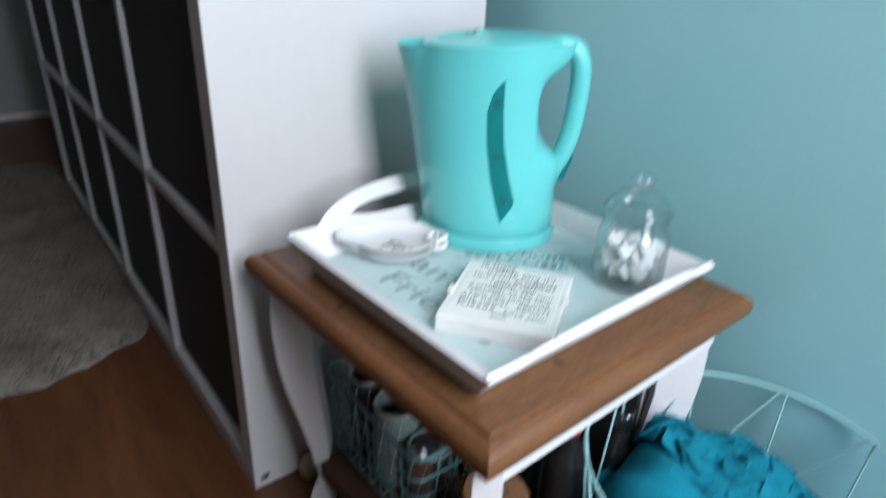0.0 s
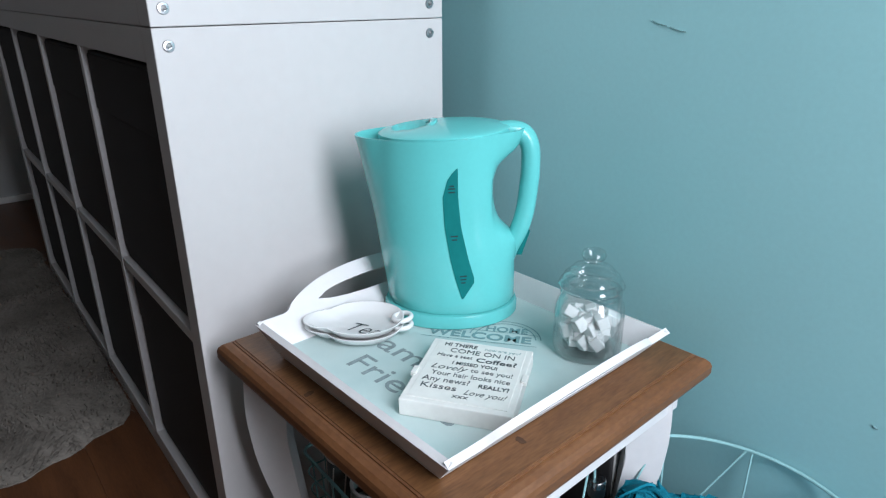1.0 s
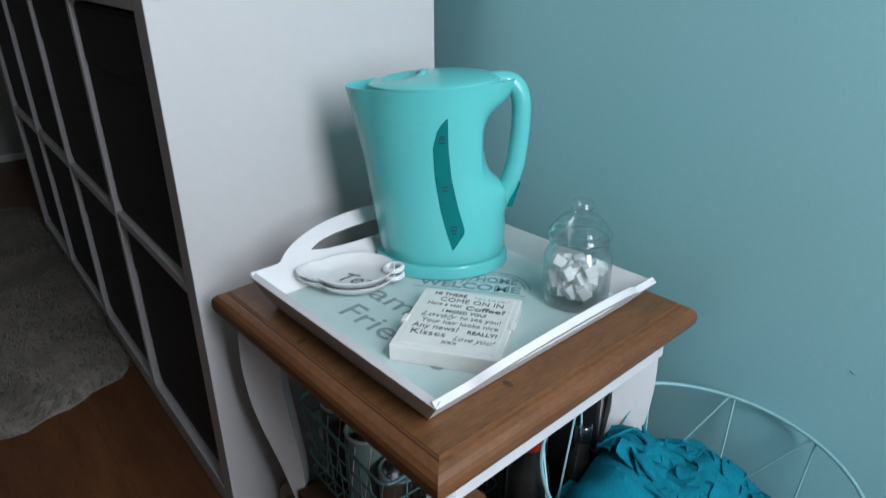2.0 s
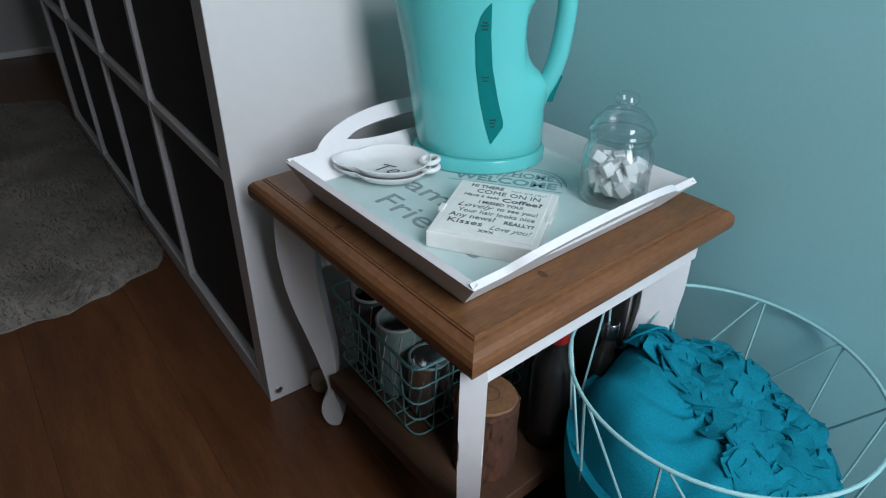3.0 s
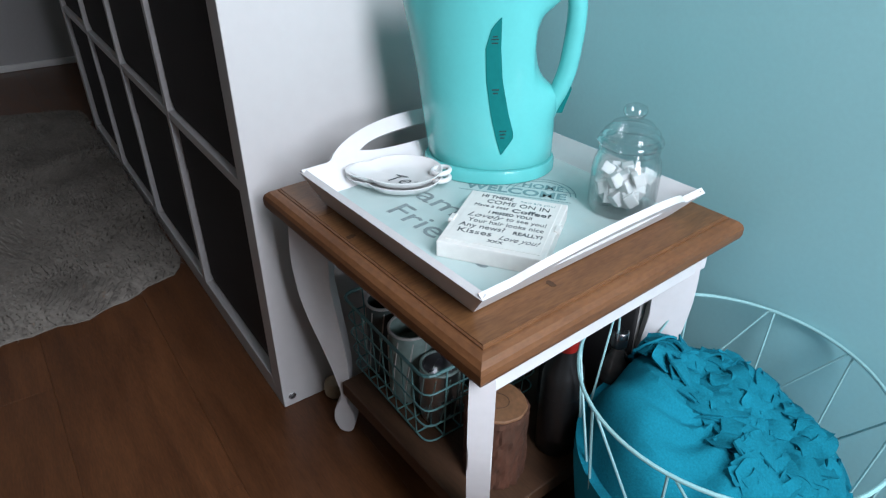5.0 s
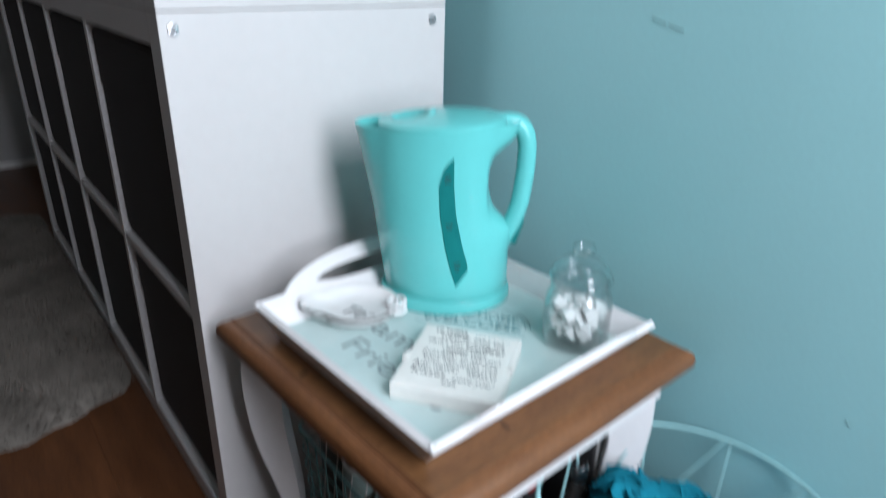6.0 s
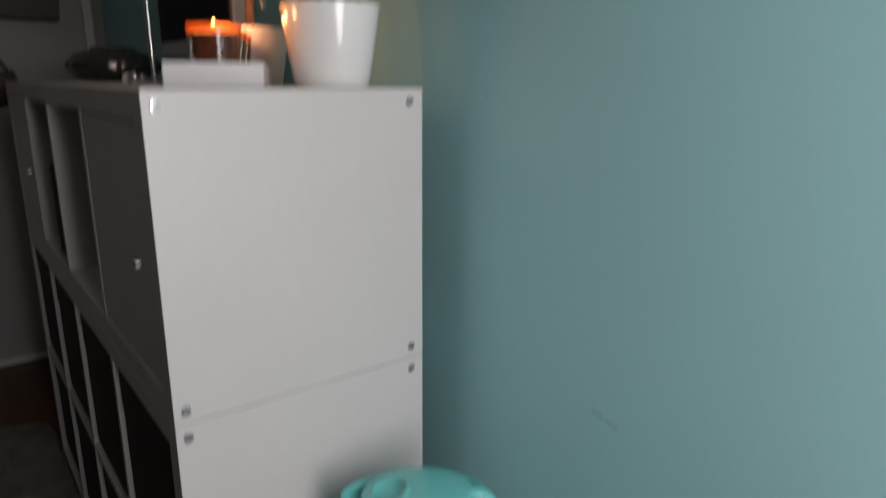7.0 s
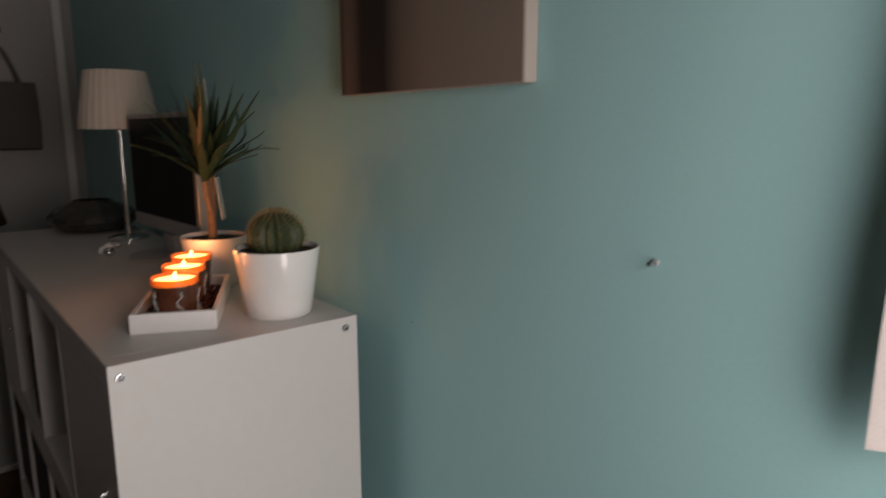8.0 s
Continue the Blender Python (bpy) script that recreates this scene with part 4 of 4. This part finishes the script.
def ruffle_mesh(seed):
    """A band of fleece with cut ends, arched into a loop and slightly twisted."""
    rnd = random.Random(seed)
    w, n, t = rnd.uniform(0.0085, 0.0125), 14, 0.0013
    reach, high = rnd.uniform(0.034, 0.052), rnd.uniform(0.003, 0.010)
    bend, twist, phase = rnd.uniform(-0.010, 0.010), rnd.uniform(-0.5, 0.5), rnd.uniform(0, 6)
    rings = []
    for i in range(n + 1):
        f = i / n
        c = Vector((reach * (f - 0.5), bend * math.sin(math.pi * f), high * math.sin(math.pi * min(1, f * 1.12)) ** 0.8 + 0.004 * f))
        lean = twist * (f - 0.3)
        side = Vector((0.12 * math.sin(phase), math.cos(lean), math.sin(lean)))
        slope = high * math.pi * math.cos(math.pi * f) / reach
        nrm = Vector((-slope, 0, 1)).normalized()
        ring = []
        for top in (1, -1):
            for k in (range(5) if top > 0 else range(4, -1, -1)):
                u = k / 2 - 1
                edge = 0.0022 * math.sin(7 * f + phase + 2 * u) * abs(u)
                ring.append(c + side * (w * u * (1 + 0.06 * math.sin(11 * f + phase))) + nrm * (t * top + edge))
        rings.append(ring)
    return loft(rings)


random.seed(11)
ruffles = []
placed = 0
while placed < 270:
    a, q = random.uniform(0, 6.283), math.sqrt(random.random()) * 0.97
    x, y = 0.143 * q * math.cos(a), 0.143 * q * math.sin(a)
    # the strips lie in a broad band from the table side to the far side; the near flank is bare
    if (-0.10 * x - 0.99 * y) > 0.012 + (0.50 if x > 0 else 0.15) * x:
        continue
    z = cushion_height(x, y)
    gx = (cushion_height(x + 0.004, y) - cushion_height(x - 0.004, y)) / 0.008
    gy = (cushion_height(x, y + 0.004) - cushion_height(x, y - 0.004)) / 0.008
    up = Vector((-gx, -gy, 1)).normalized()
    if up.z < 0.25:
        continue
    if placed < 10:
        ob = part("ruffle", ruffle_mesh(placed), FLEECE, cushion, smooth=True)
        ruffles.append(ob.data)
    else:
        ob = new("ruffle", random.choice(ruffles))
        ob.parent = cushion
    ob.matrix_local = Matrix.Translation((x, y, z - 0.0005)) @ up.to_track_quat("Z", "Y").to_matrix().to_4x4() @ pose(0, 0, 0, 0, 0, -35 + random.choice((0, 0, 0, 90, 180)) + random.uniform(-38, 38)) @ Matrix.Scale(random.uniform(0.75, 1.1), 4)
    placed += 1

# ---- fur rug ----
rug = thing("fur_rug", pose(0, 0, 0), "grey long-haired fur rug lying on the laminate", "rug")
random.seed(3)


def rug_edge(a):
    base = 1 + 0.012 * math.sin(5 * a + 1) + 0.010 * math.sin(17 * a) + 0.008 * math.sin(41 * a + 2)
    return base


RUGC, RUGX, RUGY = Vector((-1.11, -0.86)), 0.67, 0.50


def rug_point(q, a):
    c, s = math.cos(a), math.sin(a)
    k = (abs(c) ** 6 + abs(s) ** 6) ** (-1 / 6) * rug_edge(a) * q
    return RUGC.x + RUGX * k * c, RUGC.y + RUGY * k * s


rings = []
for q in (1.0, 1.0, 0.97, 0.93, 0.87, 0.8, 0.72, 0.63, 0.54, 0.45, 0.36, 0.27, 0.18, 0.09, 0.01):
    ring = []
    for i in range(150):
        a = 2 * math.pi * i / 150
        x, y = rug_point(q, a)
        y = min(y, -0.402)
        z = 0.001 if not rings else 0.004 + 0.018 * min(1, (1.0 - q) * 12) + (0.008 * noise.noise((x * 9, y * 9, 0)) + 0.005 * noise.noise((x * 28, y * 28, 3)) if q < 0.98 else 0)
        ring.append((x, y, z))
    rings.append(ring)
part("pelt", loft(rings), FUR, rug, smooth=True)
bm = bmesh.new()
for i in range(26000):
    q, a = random.random() ** 0.5 * 1.0, random.uniform(0, 6.283)
    x, y = rug_point(q, a)
    if y > -0.400 or x < -1.7:
        continue
    z = 0.004 + 0.016 * min(1, (1.0 - q) * 12)
    lean = 3.0 * noise.noise((x * 5, y * 5, 7)) + random.uniform(-0.6, 0.6)
    l, w = random.uniform(0.012, 0.028), 0.0011
    dx, dy = math.cos(lean), math.sin(lean)
    tip = (x + dx * l, min(y + dy * l, -0.397), z + random.uniform(0.004, 0.012))
    mid = (x + dx * l * 0.5, min(y + dy * l * 0.5, -0.398), z + 0.010)
    v = [bm.verts.new(p) for p in ((x - dy * w, y + dx * w, z), (x + dy * w, y - dx * w, z), (mid[0] + dy * w, mid[1] - dx * w, mid[2]), (mid[0] - dy * w, mid[1] + dx * w, mid[2]), tip)]
    bm.faces.new(v[:4])
    bm.faces.new((v[3], v[2], v[4]))
hair = part("hair", bm, FUR, rug)
hair["kind"] = "stuff"

# ---- on top of the shelves ----
TOPZ = HIGH


def flowerpot(x, y, r0, r1, h, label, material):
    ob = thing("flower_pot", pose(x, y, TOPZ), label, "flower pot")
    part("pot", lathe([(r0 * 0.95, 0), (r0, 0.003), (r1, h - 0.002), (r1 * 0.995, h), (r1 * 0.95, h), (r1 * 0.94, h - 0.012), (r1 * 0.5, h - 0.012)], 56), material, ob, smooth=True)
    part("soil", lathe([(r1 * 0.93, h - 0.014), (r1 * 0.92, h - 0.008), (r1 * 0.6, h - 0.006), (0.003, h - 0.004)], 40, wave=lambda a, r, z: r * (1 + 0.02 * math.sin(9 * a))), SOIL, ob, "dark potting soil")
    return ob


PX, PY = -0.098, -0.100
flowerpot(PX, PY, 0.055, 0.072, 0.115, "glossy white ceramic flower pot holding a cactus", CERAMIC)
cactus = thing("cactus", pose(PX, PY, TOPZ + 0.108), "round ribbed green cactus with pale spines", "cactus")
CR = 0.044


def cactus_rib(a, r, z):
    return r * (1 + 0.07 * math.cos(18 * a))


prof = [(CR * 0.75, -0.01)] + [(CR * math.cos(t), 0.026 + CR * 0.92 * math.sin(t)) for t in (radians(v) for v in (-35, -15, 5, 25, 45, 60, 72, 82, 88))]
part("stem", lathe(prof, 108, wave=cactus_rib), CACTUS, cactus, smooth=True)
bm = bmesh.new()
random.seed(9)
for k in range(18):
    a = 2 * math.pi * k / 18
    for t in range(-20, 88, 9):
        tt = radians(t)
        r = CR * 1.07 * math.cos(tt)
        p = Vector((r * math.cos(a), r * math.sin(a), 0.026 + CR * 0.95 * math.sin(tt)))
        for j in range(5):
            d = Vector((math.cos(a) * math.cos(tt), math.sin(a) * math.cos(tt), math.sin(tt))) + Vector((random.uniform(-.7, .7), random.uniform(-.7, .7), random.uniform(-.5, .7)))
            d.normalize()
            s = d.orthogonal().normalized() * 0.0005
            e = p + d * random.uniform(0.006, 0.011)
            bm.faces.new([bm.verts.new(q) for q in (p + s, p - s, e)])
spines = part("spine_cover", bm, SPINE, cactus, "pale yellow spines")
spines["kind"] = "stuff"

DX, DY = -0.392, -0.100
flowerpot(DX, DY, 0.050, 0.066, 0.098, "pale grey flower pot holding a dracaena", WHITE_PAINT)
drac = thing("dracaena_plant", pose(DX, DY, TOPZ + 0.072), "dracaena with a bare stem and long dark pointed leaves", "plant")
part("stem", tube(bezier([(0, 0, -0.01), (0.004, -0.003, 0.05), (-0.003, 0.002, 0.10), (0.002, 0.0, 0.15)], 5), 0.009, 10), TRUNK, drac, smooth=True)
part("branch", tube(bezier([(0.003, 0, 0.07), (0.013, -0.012, 0.10), (0.016, -0.016, 0.14)], 5), 0.006, 8), TRUNK, drac, smooth=True)
random.seed(21)
for i in range(64):
    src = Vector((0.0, 0.0, 0.145)) if i % 3 else Vector((0.016, -0.016, 0.135))
    a = i * 2.4 if i % 5 else random.uniform(-0.5, 1.0)
    lift = random.uniform(34, 87)
    ln = random.uniform(0.12, 0.205) if i % 5 else random.uniform(0.19, 0.25)
    droop = random.uniform(0.1, 0.55) * (1.1 - lift / 90)
    rings = []
    for s in range(7):
        f = s / 6
        out = ln * f * math.cos(radians(lift)) * (1 + 0.2 * droop * f)
        z = ln * f * math.sin(radians(lift)) - droop * ln * f * f
        w = 0.0075 * math.sin(math.pi * min(1, 0.18 + 0.82 * f) ** 0.8) + 0.0006
        c = src + Vector((out * math.cos(a), min(out * math.sin(a), 0.078), z + 0.018 * (i % 5) / 5))
        sd = Vector((-math.sin(a), math.cos(a), 0)) * w
        rings.append([c + sd, c - Vector((0, 0, 0.0016)), c - sd, c + Vector((0, 0, -0.0008))])
    part("leaf", loft(rings), LEAF, drac, smooth=True)
tag_ob = part("care_tag", box(-0.010, 0.010, -0.001, 0.001, 0.0, 0.085, 0.0005), PAPER_WHITE, drac, "white plastic plant tag")
tag_ob.matrix_local = pose(0.022, 0.016, 0.06, 6, 4, -40)

# candle tray
ct = thing("candle_tray", pose(-0.217, -0.219, TOPZ, 0, 0, -26), "white wooden tray with red filling holding three candles", "tray")
cw, cl = 0.058, 0.128
part("bottom", box(-cl, cl, -cw, cw, 0.0005, 0.008, 0.001), WHITE_PAINT, ct)
for a, b, c, d in ((-cl, cl, -cw - 0.006, -cw + 0.002), (-cl, cl, cw - 0.002, cw + 0.006), (cl - 0.002, cl + 0.006, -cw - 0.006, cw + 0.006), (-cl - 0.006, -cl + 0.002, -cw - 0.006, cw + 0.006)):
    part("side", box(a, b, c, d, 0.0, 0.032, 0.0015), WHITE_PAINT, ct)
random.seed(2)
bm = bmesh.new()
for i in range(260):
    bmesh.ops.create_icosphere(bm, subdivisions=1, radius=random.uniform(0.003, 0.006), matrix=Matrix.Translation((random.uniform(-cl + .006, cl - .006), random.uniform(-cw + .006, cw - .006), random.uniform(0.011, 0.017))))
part("pebble_filling", bm, mat("dark_red_pebbles", (0.10, 0.018, 0.012), 0.4, vary=0.4, scale=60, bump=0.2), ct, "dark red pebbles")["kind"] = "stuff"
CANDLES = []
for k in range(3):
    m = ct.matrix_world @ pose(0.094 - 0.096 * k, 0.0, 0.019)
    ob = thing("candle_glass", m, "lit candle in a smoky brown glass on the small tray", "candle", "lit candles")
    part("glass", lathe([(0.028, 0.0), (0.031, 0.002), (0.0354, 0.051), (0.0334, 0.051), (0.0325, 0.044), (0.008, 0.044)], 40), CANDLE_GLASS, ob, smooth=True)
    part("rim_glass", lathe([(0.0355, 0.0512), (0.0362, 0.060), (0.0364, 0.062), (0.0350, 0.062), (0.0341, 0.0512)], 40, cap0=False, cap1=False), RIM_GLOW, ob, "top band of the brown glass, candle glow put into its colour", smooth=True)
    part("wax", lathe([(0.0330, 0.0445), (0.0340, 0.0560), (0.0200, 0.0560), (0.003, 0.0556)], 32), WAX, ob, "molten wax with the flame's light put in as emission", smooth=True)
    part("wick", tube([(0, 0, 0.054), (0.0005, 0, 0.060)], 0.0009, 6), BLACK, ob)
    part("flame", lathe([(0.0010, 0.057), (0.0028, 0.060), (0.0030, 0.062), (0.0018, 0.066), (0.0004, 0.069)], 14), FLAME, ob, "small flame", smooth=True)
    for t in (0.3, 1.5, 2.9, 4.2, 5.3):
        part("drip_mark", tube([(0.0365 * math.cos(t + 0.15 * math.sin(9 * q)) * (0.86 + 0.13 * q), 0.0365 * math.sin(t + 0.15 * math.sin(9 * q)) * (0.86 + 0.13 * q), 0.006 + 0.036 * q) for q in (0, 0.2, 0.4, 0.6, 0.8, 1)], 0.0011, 5), PAPER_WHITE, ob)
    CANDLES.append(m.translation + Vector((0, 0, 0.082)))
for p in CANDLES:
    data = bpy.data.lights.new("candle_light", "POINT")
    data.energy, data.color, data.shadow_soft_size = 0.42, (1.0, 0.43, 0.17), 0.010
    new("candle_light", data).location = p

# monitor
tv = thing("monitor", pose(-0.758, -0.088, TOPZ, 0, 0, 3), "flat monitor with a silver frame and black screen", "monitor")
part("case", box(-0.217, 0.217, 0.0, 0.030, 0.060, 0.350, 0.004), SILVER, tv)
part("screen", box(-0.203, 0.203, -0.0025, 0.002, 0.095, 0.338, 0.001), SCREEN, tv, "black glossy screen")
part("neck", box(-0.03, 0.03, 0.006, 0.028, 0.008, 0.055, 0.003), SILVER, tv)
part("foot", lathe([(0.085, 0.0), (0.085, 0.006), (0.03, 0.010)], 40), SILVER, tv, smooth=True)

# lamp
lamp = thing("table_lamp", pose(-1.10, -0.090, TOPZ), "chrome table lamp with a pleated cream shade", "lamp")
part("foot", lathe([(0.055, 0.0), (0.055, 0.006), (0.045, 0.010), (0.010, 0.014)], 40), CHROME, lamp, smooth=True)
part("pole", lathe([(0.007, 0.012), (0.007, 0.33)], 16), CHROME, lamp, smooth=True)
part("shade", lathe([(0.104, 0.312), (0.102, 0.345), (0.080, 0.467), (0.078, 0.470), (0.076, 0.466), (0.100, 0.330), (0.102, 0.3125)], 120, wave=lambda a, r, z: r * (1 + 0.012 * math.cos(30 * a)), cap0=False, cap1=False), SHADE, lamp, "pleated cream cloth shade", smooth=True)
part("socket", lathe([(0.012, 0.325), (0.014, 0.33), (0.014, 0.37), (0.010, 0.38)], 20), CHROME, lamp, smooth=True)
random.seed(8)
for i in range(5):
    ob = thing("decorative_ball", pose(-0.93 + random.uniform(-0.05, 0.10), -0.185 + random.uniform(-0.03, 0.03), TOPZ), "small shiny pale decorative ball", "ball", "decorative balls")
    r = random.uniform(0.009, 0.014)
    part("ball", lathe([(r * math.cos(radians(t)) + 1e-4, r + r * math.sin(radians(t))) for t in range(-88, 89, 16)], 20), CERAMIC if i % 2 else CHROME, ob, smooth=True)

# glass bowl and vase
bowl = thing("glass_bowl", pose(-1.345, -0.13, TOPZ), "wide low smoked silver glass bowl", "bowl")
part("body", lathe([(0.05, 0.0), (0.100, 0.008), (0.126, 0.034), (0.126, 0.050), (0.104, 0.074), (0.062, 0.088), (0.055, 0.096), (0.052, 0.096), (0.058, 0.085), (0.10, 0.068), (0.12, 0.046), (0.09, 0.012), (0.02, 0.008)], 60, wave=lambda a, r, z: r * (1 + 0.02 * math.cos(16 * a) * (r > 0.05))), DARK_GLASS, bowl, smooth=True)

# hanging bags on the grey wall
HX = FAR_X + 0.001
rack = thing("coat_hooks", pose(HX, -0.30, 1.90), "black metal hooks on the grey wall", "hooks")
part("bar", box(0.0, 0.012, -0.28, 0.10, -0.012, 0.012, 0.003), BLACK, rack)
for y in (-0.22, -0.08, 0.06):
    part("hook", tube(bezier([(0.010, y, 0.0), (0.05, y, -0.005), (0.06, y, -0.045), (0.035, y, -0.05)], 4), 0.006, 8), BLACK, rack, smooth=True)
    part("knob", lathe([(0.016 * math.cos(radians(t)) + 1e-4, 0.016 * math.sin(radians(t))) for t in range(-85, 90, 17)], 16), BLACK, rack, smooth=True).matrix_local = pose(0.062, y, 0.01)
bag = thing("canvas_bag", pose(HX + 0.06, -0.222, 1.415), "grey canvas tote bag hanging from a hook", "bag")
part("pouch", loft([[(d * 0.035 * k, s * 0.118 * w, z) for s, d in ((-1, -1), (-0.5, -1.1), (0.5, -1.1), (1, -1), (1, 1), (0.5, 1.3), (-0.5, 1.3), (-1, 1))] for z, k, w in ((0.0, 0.5, 0.93), (0.01, 0.8, 0.97), (0.1, 1.0, 1.0), (0.22, 0.9, 0.98), (0.275, 0.5, 0.96))]), LINEN, bag, smooth=True)
for d in (-1, 1):
    part("strap", tube(bezier([(0.015 * d, -0.06, 0.27), (0.0, -0.03, 0.36), (0.0, 0.0, 0.41), (0.0, 0.03, 0.36), (0.015 * d, 0.06, 0.27)], 5), 0.003, 6, flat=0.009), LINEN, bag)
purse = thing("leather_purse", pose(HX + 0.07, -0.375, 1.085, 14, 0, 0), "shiny dark brown leather shoulder purse hanging by a strap", "purse")
part("body", box(-0.03, 0.04, -0.12, 0.115, 0.0, 0.115, 0.012), LEATHER, purse, smooth=True)
part("flap", box(0.036, 0.046, -0.115, 0.11, 0.035, 0.118, 0.004), LEATHER, purse, smooth=True)
part("clasp", box(0.046, 0.052, -0.014, 0.014, 0.035, 0.060, 0.003), STEEL, purse, "bright metal clasp")
part("strap", tube(bezier([(0.005, 0.10, 0.11), (0.0, 0.04, 0.30), (-0.01, -0.05, 0.62), (-0.012, -0.09, 0.80)], 6), 0.003, 6, flat=0.006), LEATHER, purse)
jacket = thing("dark_jacket", pose(HX + 0.08, -0.60, 1.02), "dark jacket hanging on the grey wall", "jacket")
part("cloth", loft([[(0.06 * k * math.cos(t), 0.10 * w * math.sin(t) * (1 + 0.1 * math.cos(5 * t)), z) for t in (2 * math.pi * i / 28 for i in range(28))] for z, k, w in ((0.0, 0.8, 1.0), (0.3, 1.0, 1.05), (0.6, 0.9, 0.95), (0.82, 0.4, 0.5))]), CHARCOAL, jacket, smooth=True)

# picture on the teal wall
pic = thing("wall_canvas", pose(0.1165, WALL_Y, 1.556), "stretched canvas picture in blurred grey and dark brown", "picture")
part("frame", box(-0.2195, 0.2195, -0.024, -0.001, 0.0, 0.58, 0.002), CANVAS_EDGE, pic)
part("print", box(-0.219, 0.218, -0.0265, -0.0242, 0.001, 0.579, 0.0005), CANVAS, pic, "grey brown printed cloth")
# nail and marks on the wall
nail = thing("wall_plug", pose(0.520, WALL_Y, 1.351, 90, 0, 0), "small pale plug with a screw sticking out of the teal wall", "wall plug")
part("plug", lathe([(0.0042, -0.002), (0.0042, 0.0015), (0.0035, 0.0030)], 16), SILVER, nail, smooth=True)
part("screw", lathe([(0.0014, 0.0), (0.0014, 0.012), (0.0028, 0.0125), (0.0028, 0.0145)], 12), STEEL, nail, smooth=True)
for k, (xa, za, xb, zb) in enumerate(((0.291, 0.770, 0.310, 0.765), (0.314, 0.764, 0.334, 0.7595), (0.059, 1.174, 0.064, 1.177), (0.596, 0.397, 0.601, 0.395))):
    ob = tagged(part("scuff_mark", tube([(xa, WALL_Y - 0.0002, za), ((xa + xb) / 2, WALL_Y - 0.0003, (za + zb) / 2 - 0.0006), (xb, WALL_Y - 0.0002, zb)], 0.0010, 5, flat=0.0006), mat("dark_scuff", (0.16, 0.30, 0.31), 0.8, bump=0.0)), "dark scuff scratched in the teal paint", "scuff", "wall scuffs")

# curtain at the window
curt = thing("curtain", pose(0, 0, 0), "white patterned curtain gathered beside the window", "curtain")
rings = []
for z, spread in ((1.243, 1.000), (1.325, 0.997), (1.40, 0.992), (1.5, 0.975), (1.7, 0.95), (2.0, 0.94), (2.3, 0.945)):
    ring = []
    for i in range(60):
        f = i / 59
        x = 1.40 - 0.650 * spread * f + 0.004 * math.sin(f * 9 + z * 5)
        y = 0.031 + 0.012 * math.sin(f * 60 + z) * (0.6 + 0.4 * math.sin(z * 3))
        ring.append((x, y, z + (0.012 * math.sin(f * 17) if z < 1.26 else 0)))
    back = [(x, y + 0.0016, z2) for x, y, z2 in ring[::-1]]
    rings.append(ring + back)
cloth = part("cloth", loft(rings), CURTAIN, curt, smooth=True)
part("rod", tube([(0.72, 0.031, 2.315), (1.44, 0.031, 2.315)], 0.010, 10), STEEL, curt, smooth=True)

# ---- floor boards ----
bw, row = 0.19, 0
y = WALL_Y - 0.001
board_mesh = {}
while y > BACK_Y + 0.02:
    ya = max(y - bw, BACK_Y + 0.002)
    x = FAR_X + 0.002 - (0.37 * row) % 1.2
    while x < WALL_X:
        a, b = max(x, FAR_X + 0.002), min(x + 1.2, WALL_X - 0.002)
        if b - a > 0.05:
            key = (round(b - a, 3), round(y - ya, 3))
            if key not in board_mesh:
                ob = part("plank", box(0, b - a - 0.0002, 0, y - ya - 0.0002, 0, 0.0118, 0.0003), LAMINATE, floor)
                board_mesh[key] = ob.data
            else:
                ob = new("plank", board_mesh[key])
                ob.parent = floor
            ob.matrix_local = pose(a, ya, -0.012)
        x += 1.2
    y -= bw
    row += 1
